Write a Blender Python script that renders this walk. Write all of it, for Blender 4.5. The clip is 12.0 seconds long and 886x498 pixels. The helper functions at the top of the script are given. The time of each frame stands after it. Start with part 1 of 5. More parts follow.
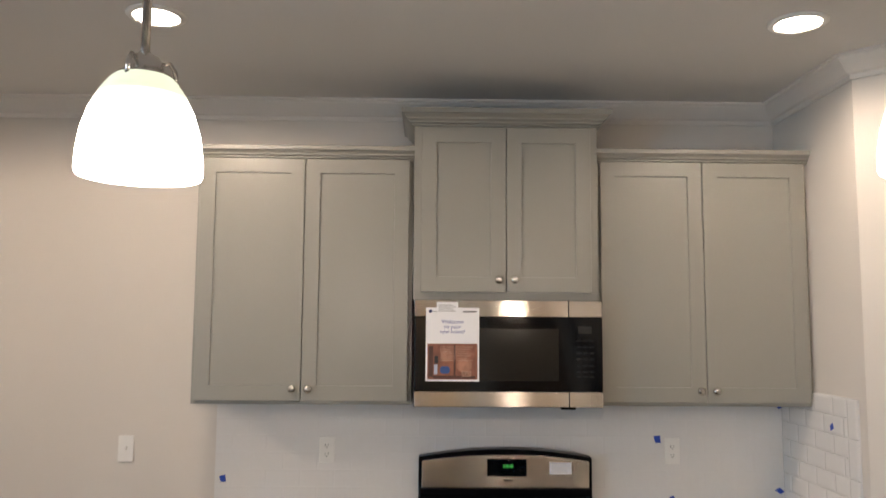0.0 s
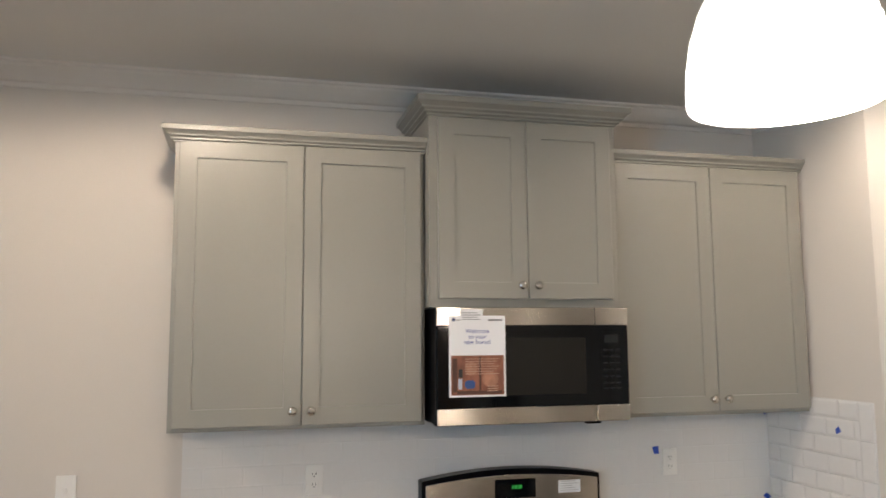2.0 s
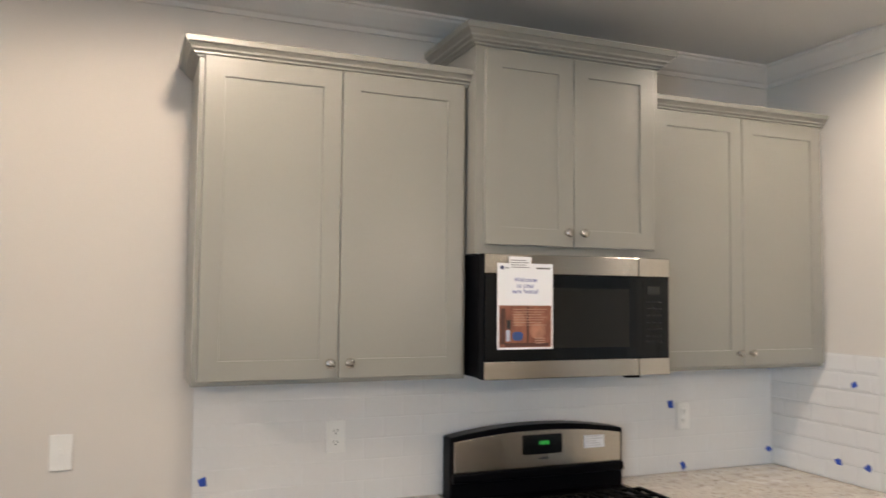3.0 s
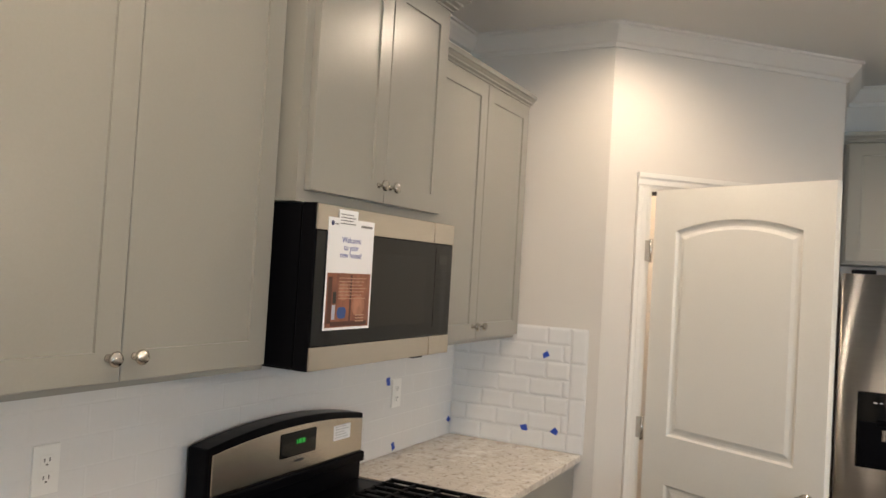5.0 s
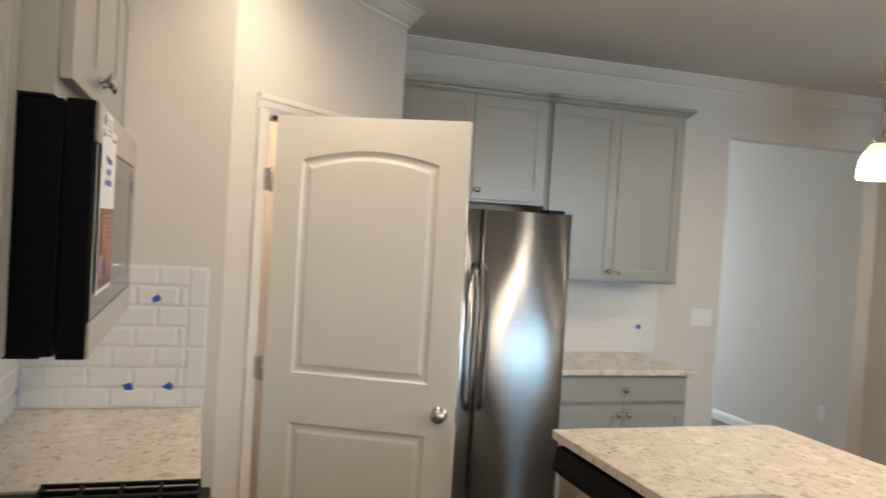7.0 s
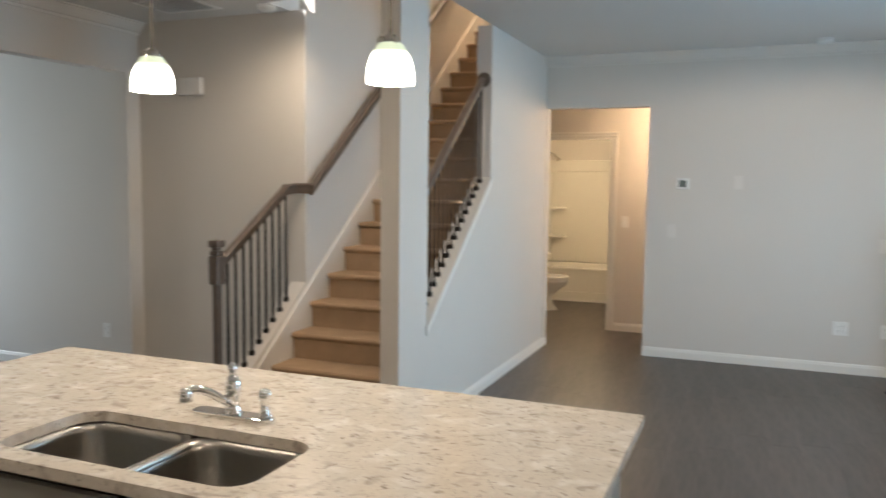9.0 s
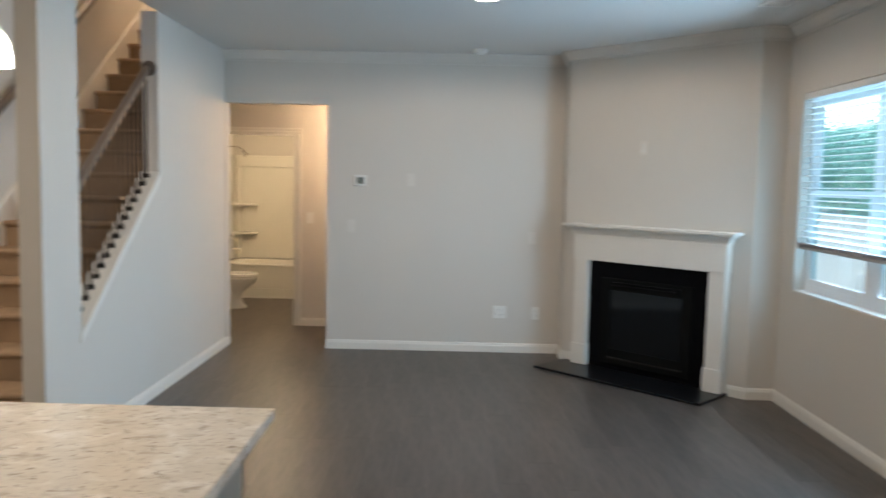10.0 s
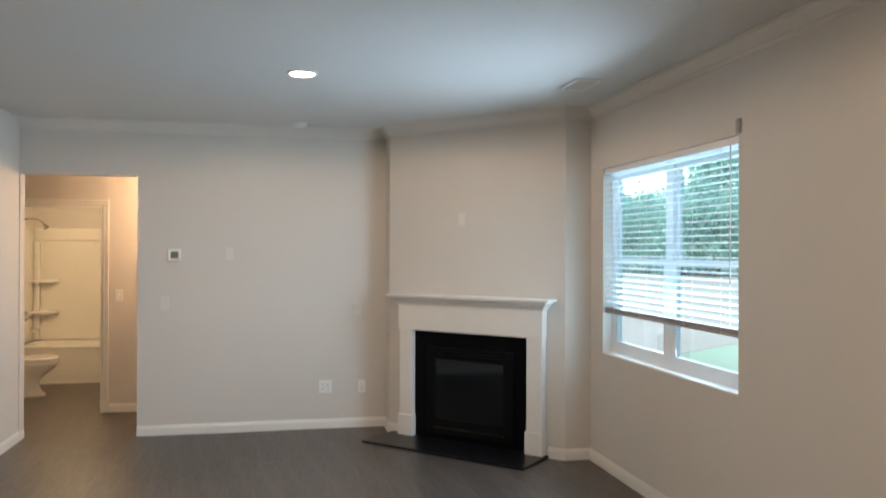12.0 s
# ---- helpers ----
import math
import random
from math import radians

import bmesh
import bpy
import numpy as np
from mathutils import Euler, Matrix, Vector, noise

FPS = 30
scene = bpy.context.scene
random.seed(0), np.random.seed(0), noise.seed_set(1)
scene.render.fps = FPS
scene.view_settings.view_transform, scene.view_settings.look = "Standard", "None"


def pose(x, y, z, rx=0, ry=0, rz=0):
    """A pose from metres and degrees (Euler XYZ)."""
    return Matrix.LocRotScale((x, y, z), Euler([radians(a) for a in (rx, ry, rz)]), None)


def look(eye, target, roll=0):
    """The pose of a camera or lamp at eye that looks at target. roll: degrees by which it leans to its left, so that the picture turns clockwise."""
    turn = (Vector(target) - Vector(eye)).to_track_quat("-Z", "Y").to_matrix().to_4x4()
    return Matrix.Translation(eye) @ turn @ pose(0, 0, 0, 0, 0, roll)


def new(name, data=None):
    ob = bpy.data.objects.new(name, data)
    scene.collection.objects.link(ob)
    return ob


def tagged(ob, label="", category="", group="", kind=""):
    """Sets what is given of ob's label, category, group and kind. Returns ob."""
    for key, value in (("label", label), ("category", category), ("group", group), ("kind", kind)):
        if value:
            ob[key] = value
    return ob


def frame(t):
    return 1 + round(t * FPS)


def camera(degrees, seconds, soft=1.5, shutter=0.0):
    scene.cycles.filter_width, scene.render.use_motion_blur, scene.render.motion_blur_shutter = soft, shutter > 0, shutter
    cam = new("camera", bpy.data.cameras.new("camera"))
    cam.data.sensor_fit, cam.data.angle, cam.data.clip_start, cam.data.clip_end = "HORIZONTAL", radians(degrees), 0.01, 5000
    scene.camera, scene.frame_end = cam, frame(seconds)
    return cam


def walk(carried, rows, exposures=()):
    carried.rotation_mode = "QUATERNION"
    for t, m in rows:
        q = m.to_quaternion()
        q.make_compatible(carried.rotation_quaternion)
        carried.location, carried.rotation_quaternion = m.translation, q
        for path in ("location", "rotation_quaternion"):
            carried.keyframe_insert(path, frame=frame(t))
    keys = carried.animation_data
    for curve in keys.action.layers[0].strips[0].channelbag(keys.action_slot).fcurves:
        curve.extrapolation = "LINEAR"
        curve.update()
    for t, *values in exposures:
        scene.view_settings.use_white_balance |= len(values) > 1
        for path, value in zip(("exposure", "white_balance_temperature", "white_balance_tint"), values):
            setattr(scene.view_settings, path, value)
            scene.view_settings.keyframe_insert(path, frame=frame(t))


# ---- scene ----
cam = camera(59.3, 12.0, shutter=0.4)
PATH = [
    (0, (-0.029, 0.004, 1.687), (0.005, 1.994, 1.885), 0.4),
    (0.5, (-0.162, 0.152, 1.710), (-0.010, 2.126, 1.996), 0.3),
    (1, (-0.288, 0.235, 1.713), (-0.040, 2.192, 2.045), -0.1),
    (1.5, (-0.527, 0.284, 1.708), (-0.157, 2.230, 1.983), -1.1),
    (2, (-0.761, 0.406, 1.681), (-0.273, 2.332, 1.909), -0.4),
    (2.5, (-0.990, 0.585, 1.667), (-0.482, 2.511, 1.842), 0.1),
    (3, (-1.207, 0.780, 1.654), (-0.459, 2.631, 1.770), 0.6),
    (3.5, (-1.421, 0.987, 1.696), (-0.277, 2.626, 1.768), 2.3),
    (3.7, (-1.479, 1.123, 1.697), (-0.219, 2.676, 1.767), 2.9),
    (5.3, (-1.68, 2.176, 1.627), (0.163, 2.953, 1.656), 3.1),
    (5.5, (-1.633, 2.313, 1.62), (0.249, 2.989, 1.629), 3.0),
    (6, (-1.554, 2.598, 1.615), (0.411, 2.972, 1.619), 3.6),
    (6.5, (-1.566, 2.85, 1.626), (0.426, 2.67, 1.606), 3.7),
    (7, (-1.485, 2.998, 1.615), (0.415, 2.407, 1.567), 3.4),
    (7.5, (-1.395, 3.054, 1.638), (0.349, 2.076, 1.594), 3.3),
    (7.7, (-1.369, 3.042, 1.645), (0.252, 1.871, 1.6), 3.5),
    (9.3, (-1.408, 2.994, 1.561), (-0.855, 1.081, 1.374), 0.5),
    (9.5, (-1.469, 2.984, 1.571), (-1.05, 1.037, 1.384), 0.7),
    (10, (-1.615, 2.97, 1.573), (-1.593, 0.978, 1.404), 1.2),
    (10.5, (-1.675, 2.956, 1.569), (-1.961, 0.984, 1.4), 1.2),
    (11, (-1.657, 2.975, 1.573), (-2.034, 1.02, 1.388), 0.8),
    (11.5, (-1.649, 2.972, 1.58), (-2.048, 1.018, 1.431), 0.7),
    (12, (-1.67, 2.939, 1.624), (-2.079, 0.981, 1.629), 0.2),
]
walk(cam, [(t, look(eye, target, roll)) for t, eye, target, roll in PATH],
     exposures=[(0.0, 1.64, 6450, 15), (1.7, 1.57, 6350, 12), (2.4, 1.88, 6150, 13), (3.7, 1.80, 6550, 12), (5.3, 1.76, 6650, 12), (7.0, 1.68, 6700, 11), (7.7, 1.48, 6700, 11), (9.3, 1.43, 6350, 10), (10.0, 1.34, 6350, 10), (10.6, 1.40, 6550, 12), (12.0, 1.39, 6950, 15)])

# ---- world and light ----
world = bpy.data.worlds.new("world")
scene.world = world
world.use_nodes = True
wn = world.node_tree
sky = wn.nodes.new("ShaderNodeTexSky")
sky.sky_type = "NISHITA"
sky.sun_disc = False
sky.sun_elevation = radians(38)
sky.sun_rotation = radians(200)
wn.links.new(sky.outputs[0], wn.nodes["Background"].inputs[0])
wn.nodes["Background"].inputs[1].default_value = 0.15


def lamp(name, kind, place, power, colour, size=0.1, target=None, cone=178, blend=0.2):
    data = bpy.data.lights.new(name, kind)
    data.energy, data.color = power, colour
    if kind == "AREA":
        data.shape, data.size = "DISK", size
    elif kind == "SUN":
        data.angle = size
    else:
        data.shadow_soft_size = size
        if kind == "SPOT":
            data.spot_size, data.spot_blend = radians(cone), blend
    ob = new(name, data)
    ob.matrix_world = look(place, target) if target else pose(*place)
    return ob


WARM = (1.0, 0.815, 0.625)
lamp("sun", "SUN", (14, 18, 24), 5.0, (1.0, 0.98, 0.95), radians(3), (0, 0, 0))
sky_window = bpy.data.lights.new("window_daylight", "AREA")
sky_window.shape, sky_window.size, sky_window.size_y = "RECTANGLE", 1.5, 1.25
sky_window.energy, sky_window.color = 24.5, (0.53, 0.77, 1.0)
sky_window.spread = radians(148)
new("window_daylight", sky_window).matrix_world = look((-4.052, -1.60, 1.555), (0, -1.60, 1.00))
sky_blind = bpy.data.lights.new("window_daylight_behind_blind", "AREA")
sky_blind.shape, sky_blind.size, sky_blind.size_y = "RECTANGLE", 1.72, 1.30
sky_blind.energy, sky_blind.color = 10, (0.36, 0.72, 1.0)
new("window_daylight_behind_blind", sky_blind).matrix_world = look((-4.117, -1.669, 1.555), (0, -1.675, 1.5))
# unseen lamp added as the hall's daylight, by an added opening in wall_entry_east
sky_hall = bpy.data.lights.new("hall_daylight", "AREA")
sky_hall.shape, sky_hall.size, sky_hall.size_y = "RECTANGLE", 0.9, 2.0
sky_hall.energy, sky_hall.color = 13, (0.70, 0.85, 1.0)
new("hall_daylight", sky_hall).matrix_world = look((6.3, -0.9, 1.3), (3.5, -1.7, 1.1))

# ---- materials ----


def material(name, colour, rough=0.5, metal=0.0, vary=0.06, scale=3.0, fine=60.0, bump=0.0, stretch=(1, 1, 1), coat=0.0, per_object=0.0, spec=0.5):
    m = bpy.data.materials.new(name)
    m.use_nodes = True
    t = m.node_tree
    b = t.nodes["Principled BSDF"]
    b.inputs["Roughness"].default_value, b.inputs["Metallic"].default_value = rough, metal
    b.inputs["Coat Weight"].default_value = coat
    b.inputs["Specular IOR Level"].default_value = spec
    tc, mp = t.nodes.new("ShaderNodeTexCoord"), t.nodes.new("ShaderNodeMapping")
    mp.inputs["Scale"].default_value = stretch
    t.links.new(tc.outputs["Object"], mp.inputs["Vector"])
    big, small = t.nodes.new("ShaderNodeTexNoise"), t.nodes.new("ShaderNodeTexNoise")
    for n, s in ((big, scale), (small, fine)):
        n.inputs["Scale"].default_value, n.inputs["Detail"].default_value = s, 4
        t.links.new(mp.outputs[0], n.inputs["Vector"])
    add = t.nodes.new("ShaderNodeMath")
    add.operation = "ADD"
    t.links.new(big.outputs[0], add.inputs[0])
    t.links.new(small.outputs[0], add.inputs[1])
    last = add.outputs[0]
    if per_object:
        info, mul, add2 = t.nodes.new("ShaderNodeObjectInfo"), t.nodes.new("ShaderNodeMath"), t.nodes.new("ShaderNodeMath")
        mul.operation, add2.operation = "MULTIPLY_ADD", "ADD"
        mul.inputs[1].default_value, mul.inputs[2].default_value = per_object, -per_object / 2
        t.links.new(info.outputs["Random"], mul.inputs[0])
        t.links.new(mul.outputs[0], add2.inputs[0])
        t.links.new(last, add2.inputs[1])
        last = add2.outputs[0]
    ramp = t.nodes.new("ShaderNodeMapRange")
    ramp.inputs["From Min"].default_value, ramp.inputs["From Max"].default_value = 0.6, 1.4
    ramp.inputs["To Min"].default_value, ramp.inputs["To Max"].default_value = 1 - vary, 1 + vary
    t.links.new(last, ramp.inputs["Value"])
    mix = t.nodes.new("ShaderNodeVectorMath")
    mix.operation = "SCALE"
    mix.inputs[0].default_value = colour
    t.links.new(ramp.outputs[0], mix.inputs["Scale"])
    t.links.new(mix.outputs[0], b.inputs["Base Color"])
    if bump:
        bp = t.nodes.new("ShaderNodeBump")
        bp.inputs["Strength"].default_value, bp.inputs["Distance"].default_value = bump, 0.004
        t.links.new(small.outputs[0], bp.inputs["Height"])
        t.links.new(bp.outputs[0], b.inputs["Normal"])
    return m


def brushed(name, colour, rough, bump=0.0):
    """Brushed steel with a fine grain across, which draws reflections out up and down."""
    m = material(name, colour, rough, 1.0, vary=0.05, scale=2, fine=40, stretch=(1, 1, 40), bump=bump)
    t = m.node_tree
    b = t.nodes["Principled BSDF"]
    b.inputs["Anisotropic"].default_value = 1.0
    tan = t.nodes.new("ShaderNodeTangent")
    tan.direction_type, tan.axis = "RADIAL", "Z"
    t.links.new(tan.outputs[0], b.inputs["Tangent"])
    b.inputs["Anisotropic Rotation"].default_value = 0.25
    return m


def glow(name, colour, strength):
    m = bpy.data.materials.new(name)
    m.use_nodes = True
    b = m.node_tree.nodes["Principled BSDF"]
    b.inputs["Base Color"].default_value = (*colour, 1)
    b.inputs["Emission Color"].default_value = (*colour, 1)
    b.inputs["Emission Strength"].default_value = strength
    return m


def glass(name, colour=(1, 1, 1), rough=0.0):
    m = bpy.data.materials.new(name)
    m.use_nodes = True
    b = m.node_tree.nodes["Principled BSDF"]
    b.inputs["Base Color"].default_value = (*colour, 1)
    b.inputs["Roughness"].default_value, b.inputs["Transmission Weight"].default_value = rough, 1
    b.inputs["IOR"].default_value = 1.45
    return m


def granite(name):
    m = material(name, (0.63, 0.575, 0.50), 0.18, vary=0.10, scale=9, fine=90)
    t = m.node_tree
    b = t.nodes["Principled BSDF"]
    base = b.inputs["Base Color"].links[0].from_socket
    tc = t.nodes["Texture Coordinate"]
    for scale, lo, hi, colour, squeeze in ((13, 0.52, 0.72, (0.80, 0.77, 0.72, 1), (1, 1, 1)), (17, 0.56, 0.72, (0.38, 0.32, 0.27, 1), (1, 1.35, 1)), (44, 0.58, 0.70, (0.25, 0.20, 0.165, 1), (1, 1.2, 1)), (110, 0.66, 0.74, (0.13, 0.11, 0.10, 1), (1, 1, 1))):
        mp, n, r, mix = t.nodes.new("ShaderNodeMapping"), t.nodes.new("ShaderNodeTexNoise"), t.nodes.new("ShaderNodeMapRange"), t.nodes.new("ShaderNodeMix")
        mp.inputs["Scale"].default_value = squeeze
        mp.inputs["Location"].default_value = (scale, 3, 1)
        n.inputs["Scale"].default_value, n.inputs["Detail"].default_value, n.inputs["Distortion"].default_value = scale, 5, 0.6
        r.inputs["From Min"].default_value, r.inputs["From Max"].default_value = lo, hi
        r.inputs["To Max"].default_value = 0.8
        mix.data_type = "RGBA"
        mix.inputs[7].default_value = colour
        t.links.new(tc.outputs["Object"], mp.inputs[0])
        t.links.new(mp.outputs[0], n.inputs["Vector"])
        t.links.new(n.outputs[0], r.inputs["Value"])
        t.links.new(r.outputs[0], mix.inputs[0])
        t.links.new(base, mix.inputs[6])
        base = mix.outputs[2]
    t.links.new(base, b.inputs["Base Color"])
    return m


WALL = material("wall_paint", (0.62, 0.58, 0.53), 0.7, vary=0.025, scale=1.2, fine=220, bump=0.06, spec=0.25)
CEIL = material("ceiling_paint", (0.645, 0.64, 0.62), 0.9, vary=0.02, scale=1.0, fine=180, bump=0.08, spec=0.2)
TRIM = material("white_trim_paint", (0.75, 0.72, 0.67), 0.38, vary=0.02, scale=2, fine=120)
CROWNP = material("crown_paint", (0.65, 0.615, 0.565), 0.45, vary=0.02, scale=2, fine=120)
DOORP = material("white_door_paint", (0.70, 0.68, 0.63), 0.42, vary=0.02, scale=2, fine=140, bump=0.03)
GREY = material("grey_cabinet_paint", (0.278, 0.27, 0.240), 0.31, vary=0.03, scale=2.5, fine=160, bump=0.015)
NICK = material("brushed_nickel", (0.53, 0.50, 0.46), 0.25, 1.0, vary=0.05)
CHROME = material("chrome", (0.80, 0.80, 0.80), 0.07, 1.0, vary=0.02)
STEEL = brushed("stainless_steel", (0.36, 0.36, 0.36), 0.30, 0.05)
SINKST = material("sink_steel", (0.34, 0.325, 0.30), 0.30, 1.0, vary=0.06, scale=4, fine=90)
STEELH = brushed("stainless_steel_trim", (0.62, 0.58, 0.52), 0.20)
BLACK = material("black_enamel", (0.003, 0.003, 0.004), 0.30, vary=0.1, spec=0.06)
BLACKM = material("black_cast_iron", (0.004, 0.004, 0.004), 0.6, vary=0.2, bump=0.2, spec=0.1)
BLKGL = material("black_glass", (0.002, 0.003, 0.004), 0.07, vary=0.05, spec=0.36)
SLATE = material("black_slate", (0.004, 0.004, 0.005), 0.34, vary=0.25, scale=5, fine=60, spec=0.05)
HEARTH = material("honed_black_slate", (0.006, 0.006, 0.007), 0.28, vary=0.25, scale=5, fine=60, spec=0.3)
GRAN = granite("speckled_granite")
TILE = material("white_glazed_tile", (0.70, 0.69, 0.675), 0.12, vary=0.02, per_object=0.15)
GROUT = material("pale_grout", (0.67, 0.66, 0.645), 0.85, vary=0.05, bump=0.1)
PLANK = material("dark_vinyl_plank", (0.076, 0.060, 0.051), 0.36, vary=0.50, scale=1.8, fine=8, stretch=(5, 0.8, 1), per_object=0.18, spec=0.55)
CARPET = material("tan_carpet", (0.40, 0.28, 0.18), 0.95, vary=0.16, scale=8, fine=420, bump=0.6, spec=0.1)
RAILW = material("grey_brown_stained_wood", (0.115, 0.088, 0.070), 0.36, vary=0.2, scale=3, fine=30, stretch=(8, 1, 8))
IRON = material("dark_bronze_iron", (0.026, 0.021, 0.018), 0.42, 0.6, vary=0.15)
PORC = material("white_porcelain", (0.76, 0.74, 0.70), 0.10, vary=0.01, coat=0.4)
ACRY = material("white_acrylic", (0.74, 0.71, 0.64), 0.18, vary=0.015, coat=0.2)
PLAST = material("white_plastic", (0.76, 0.75, 0.72), 0.35, vary=0.01)
PAPER = material("white_paper", (0.82, 0.82, 0.83), 0.7, vary=0.01)
BLUE = material("blue_tape", (0.015, 0.06, 0.38), 0.6, vary=0.1)
PAINTED = material("painted_plastic", (0.66, 0.62, 0.57), 0.45, vary=0.01)
DARK = material("dark_slot", (0.02, 0.02, 0.02), 0.6)
VINYL = material("white_window_vinyl", (0.74, 0.76, 0.78), 0.35, vary=0.02)
BLIND = material("white_blind_slat", (0.80, 0.80, 0.79), 0.45, vary=0.02)
PANE = glass("window_glass", (0.66, 0.93, 1.0))
OPAL = glow("lit_opal_glass", (1.0, 0.93, 0.80), 7.0)
# the neck of the shade stands above its bulb and glows less, with a green cast
ot = OPAL.node_tree
ot.nodes["Principled BSDF"].inputs["Base Color"].default_value = (0.42, 0.44, 0.38, 1)
op_c, op_s, op_r, op_m = ot.nodes.new("ShaderNodeTexCoord"), ot.nodes.new("ShaderNodeSeparateXYZ"), ot.nodes.new("ShaderNodeMapRange"), ot.nodes.new("ShaderNodeMix")
op_r.inputs["From Min"].default_value, op_r.inputs["From Max"].default_value = 0.050, 0.094
op_m.data_type = "RGBA"
op_m.inputs[6].default_value, op_m.inputs[7].default_value = (1.0, 0.93, 0.80, 1), (0.034, 0.038, 0.026, 1)
ot.links.new(op_c.outputs["Object"], op_s.inputs[0])
ot.links.new(op_s.outputs[2], op_r.inputs["Value"])
ot.links.new(op_r.outputs[0], op_m.inputs[0])
ot.links.new(op_m.outputs[2], ot.nodes["Principled BSDF"].inputs["Emission Color"])
DOMEG = glow("lit_dome_glass", (1.0, 0.90, 0.74), 2.4)
LED = glow("lit_lamp_disc", (1.0, 0.88, 0.70), 10.0)

# ---- builders ----


def add_box(bm, x0, x1, y0, y1, z0, z1):
    v = [bm.verts.new(c) for c in ((x0, y0, z0), (x1, y0, z0), (x1, y1, z0), (x0, y1, z0), (x0, y0, z1), (x1, y0, z1), (x1, y1, z1), (x0, y1, z1))]
    for f in ((0, 3, 2, 1), (4, 5, 6, 7), (0, 1, 5, 4), (1, 2, 6, 5), (2, 3, 7, 6), (3, 0, 4, 7)):
        bm.faces.new([v[i] for i in f])


def boxes(*rows, bevel=0.0, segments=2):
    bm = bmesh.new()
    for r in rows:
        add_box(bm, *r)
    if bevel:
        bmesh.ops.bevel(bm, geom=bm.edges[:], offset=bevel, segments=segments, profile=0.5, affect="EDGES")
    return bm


def lathe(profile, steps=24, centre=(0, 0, 0), axis="z", caps=True):
    """A turned body from (radius, height) pairs."""
    bm = bmesh.new()
    rings = []
    for r, h in profile:
        ring = []
        for i in range(steps):
            a = 2 * math.pi * i / steps
            c = {"z": (r * math.cos(a), r * math.sin(a), h), "y": (r * math.cos(a), h, -r * math.sin(a)), "x": (h, r * math.cos(a), r * math.sin(a))}[axis]
            ring.append(bm.verts.new([p + q for p, q in zip(c, centre)]))
        rings.append(ring)
    for a, b in zip(rings, rings[1:]):
        for i in range(steps):
            bm.faces.new((a[i], a[(i + 1) % steps], b[(i + 1) % steps], b[i]))
    if caps:
        bm.faces.new(rings[0][::-1])
        bm.faces.new(rings[-1])
    for f in bm.faces:
        f.smooth = len(f.verts) == 4
    bmesh.ops.recalc_face_normals(bm, faces=bm.faces[:])
    return bm


def prism(outline, axis, a0, a1, bevel=0.0):
    """An outline of (u, v) pairs drawn out along x, y or z."""
    bm = bmesh.new()
    put = {"x": lambda u, v, a: (a, u, v), "y": lambda u, v, a: (u, a, v), "z": lambda u, v, a: (u, v, a)}[axis]
    lo, hi = [bm.verts.new(put(u, v, a0)) for u, v in outline], [bm.verts.new(put(u, v, a1)) for u, v in outline]
    n = len(outline)
    for i in range(n):
        bm.faces.new((lo[i], lo[(i + 1) % n], hi[(i + 1) % n], hi[i]))
    bm.faces.new(lo[::-1])
    bm.faces.new(hi)
    bmesh.ops.recalc_face_normals(bm, faces=bm.faces[:])
    if bevel:
        bmesh.ops.bevel(bm, geom=bm.edges[:], offset=bevel, segments=2, profile=0.5, affect="EDGES")
    return bm


def sweep(path, profile):
    """A moulding: profile of (out, up) pairs carried along a path of (x, y, z), mitred; out is to the right of the way."""
    bm = bmesh.new()
    pts = [Vector(p) for p in path]
    rings = []
    for i, p in enumerate(pts):
        ways = []
        if i > 0:
            ways.append((pts[i] - pts[i - 1]))
        if i < len(pts) - 1:
            ways.append((pts[i + 1] - pts[i]))
        norms = [Vector((w.y, -w.x, 0)).normalized() for w in ways]
        n = sum(norms, Vector()).normalized()
        n /= max(0.3, n.dot(norms[0]))
        rings.append([bm.verts.new(p + n * o + Vector((0, 0, u))) for o, u in profile])
    k = len(profile)
    for a, b in zip(rings, rings[1:]):
        for i in range(k):
            bm.faces.new((a[i], a[(i + 1) % k], b[(i + 1) % k], b[i]))
    bm.faces.new(rings[0])
    bm.faces.new(rings[-1][::-1])
    bmesh.ops.recalc_face_normals(bm, faces=bm.faces[:])
    return bm


def tube(points, radius, steps=10):
    """A round bar along points."""
    bm = bmesh.new()
    pts = [Vector(p) for p in points]
    rings = []
    for i, p in enumerate(pts):
        way = (pts[min(i + 1, len(pts) - 1)] - pts[max(i - 1, 0)]).normalized()
        side = way.cross(Vector((0, 0, 1)) if abs(way.z) < 0.95 else Vector((1, 0, 0))).normalized()
        up = side.cross(way)
        rings.append([bm.verts.new(p + radius * (math.cos(2 * math.pi * k / steps) * side + math.sin(2 * math.pi * k / steps) * up)) for k in range(steps)])
    for a, b in zip(rings, rings[1:]):
        for k in range(steps):
            bm.faces.new((a[k], a[(k + 1) % steps], b[(k + 1) % steps], b[k])).smooth = True
    bm.faces.new(rings[0][::-1])
    bm.faces.new(rings[-1])
    bmesh.ops.recalc_face_normals(bm, faces=bm.faces[:])
    return bm


def mesh_of(name, bm, mat):
    data = bpy.data.meshes.new(name)
    bm.to_mesh(data)
    bm.free()
    data.materials.append(mat)
    return data


def part(name, bm, mat, parent, label="", place=None):
    ob = new(name, mesh_of(name, bm, mat))
    ob.parent = parent
    if place is not None:
        ob.matrix_basis = place
    return tagged(ob, label)


def thing(name, place, label, category, group=""):
    ob = new(name)
    ob.empty_display_size = 0.1
    ob.matrix_basis = place
    return tagged(ob, label, category, group)


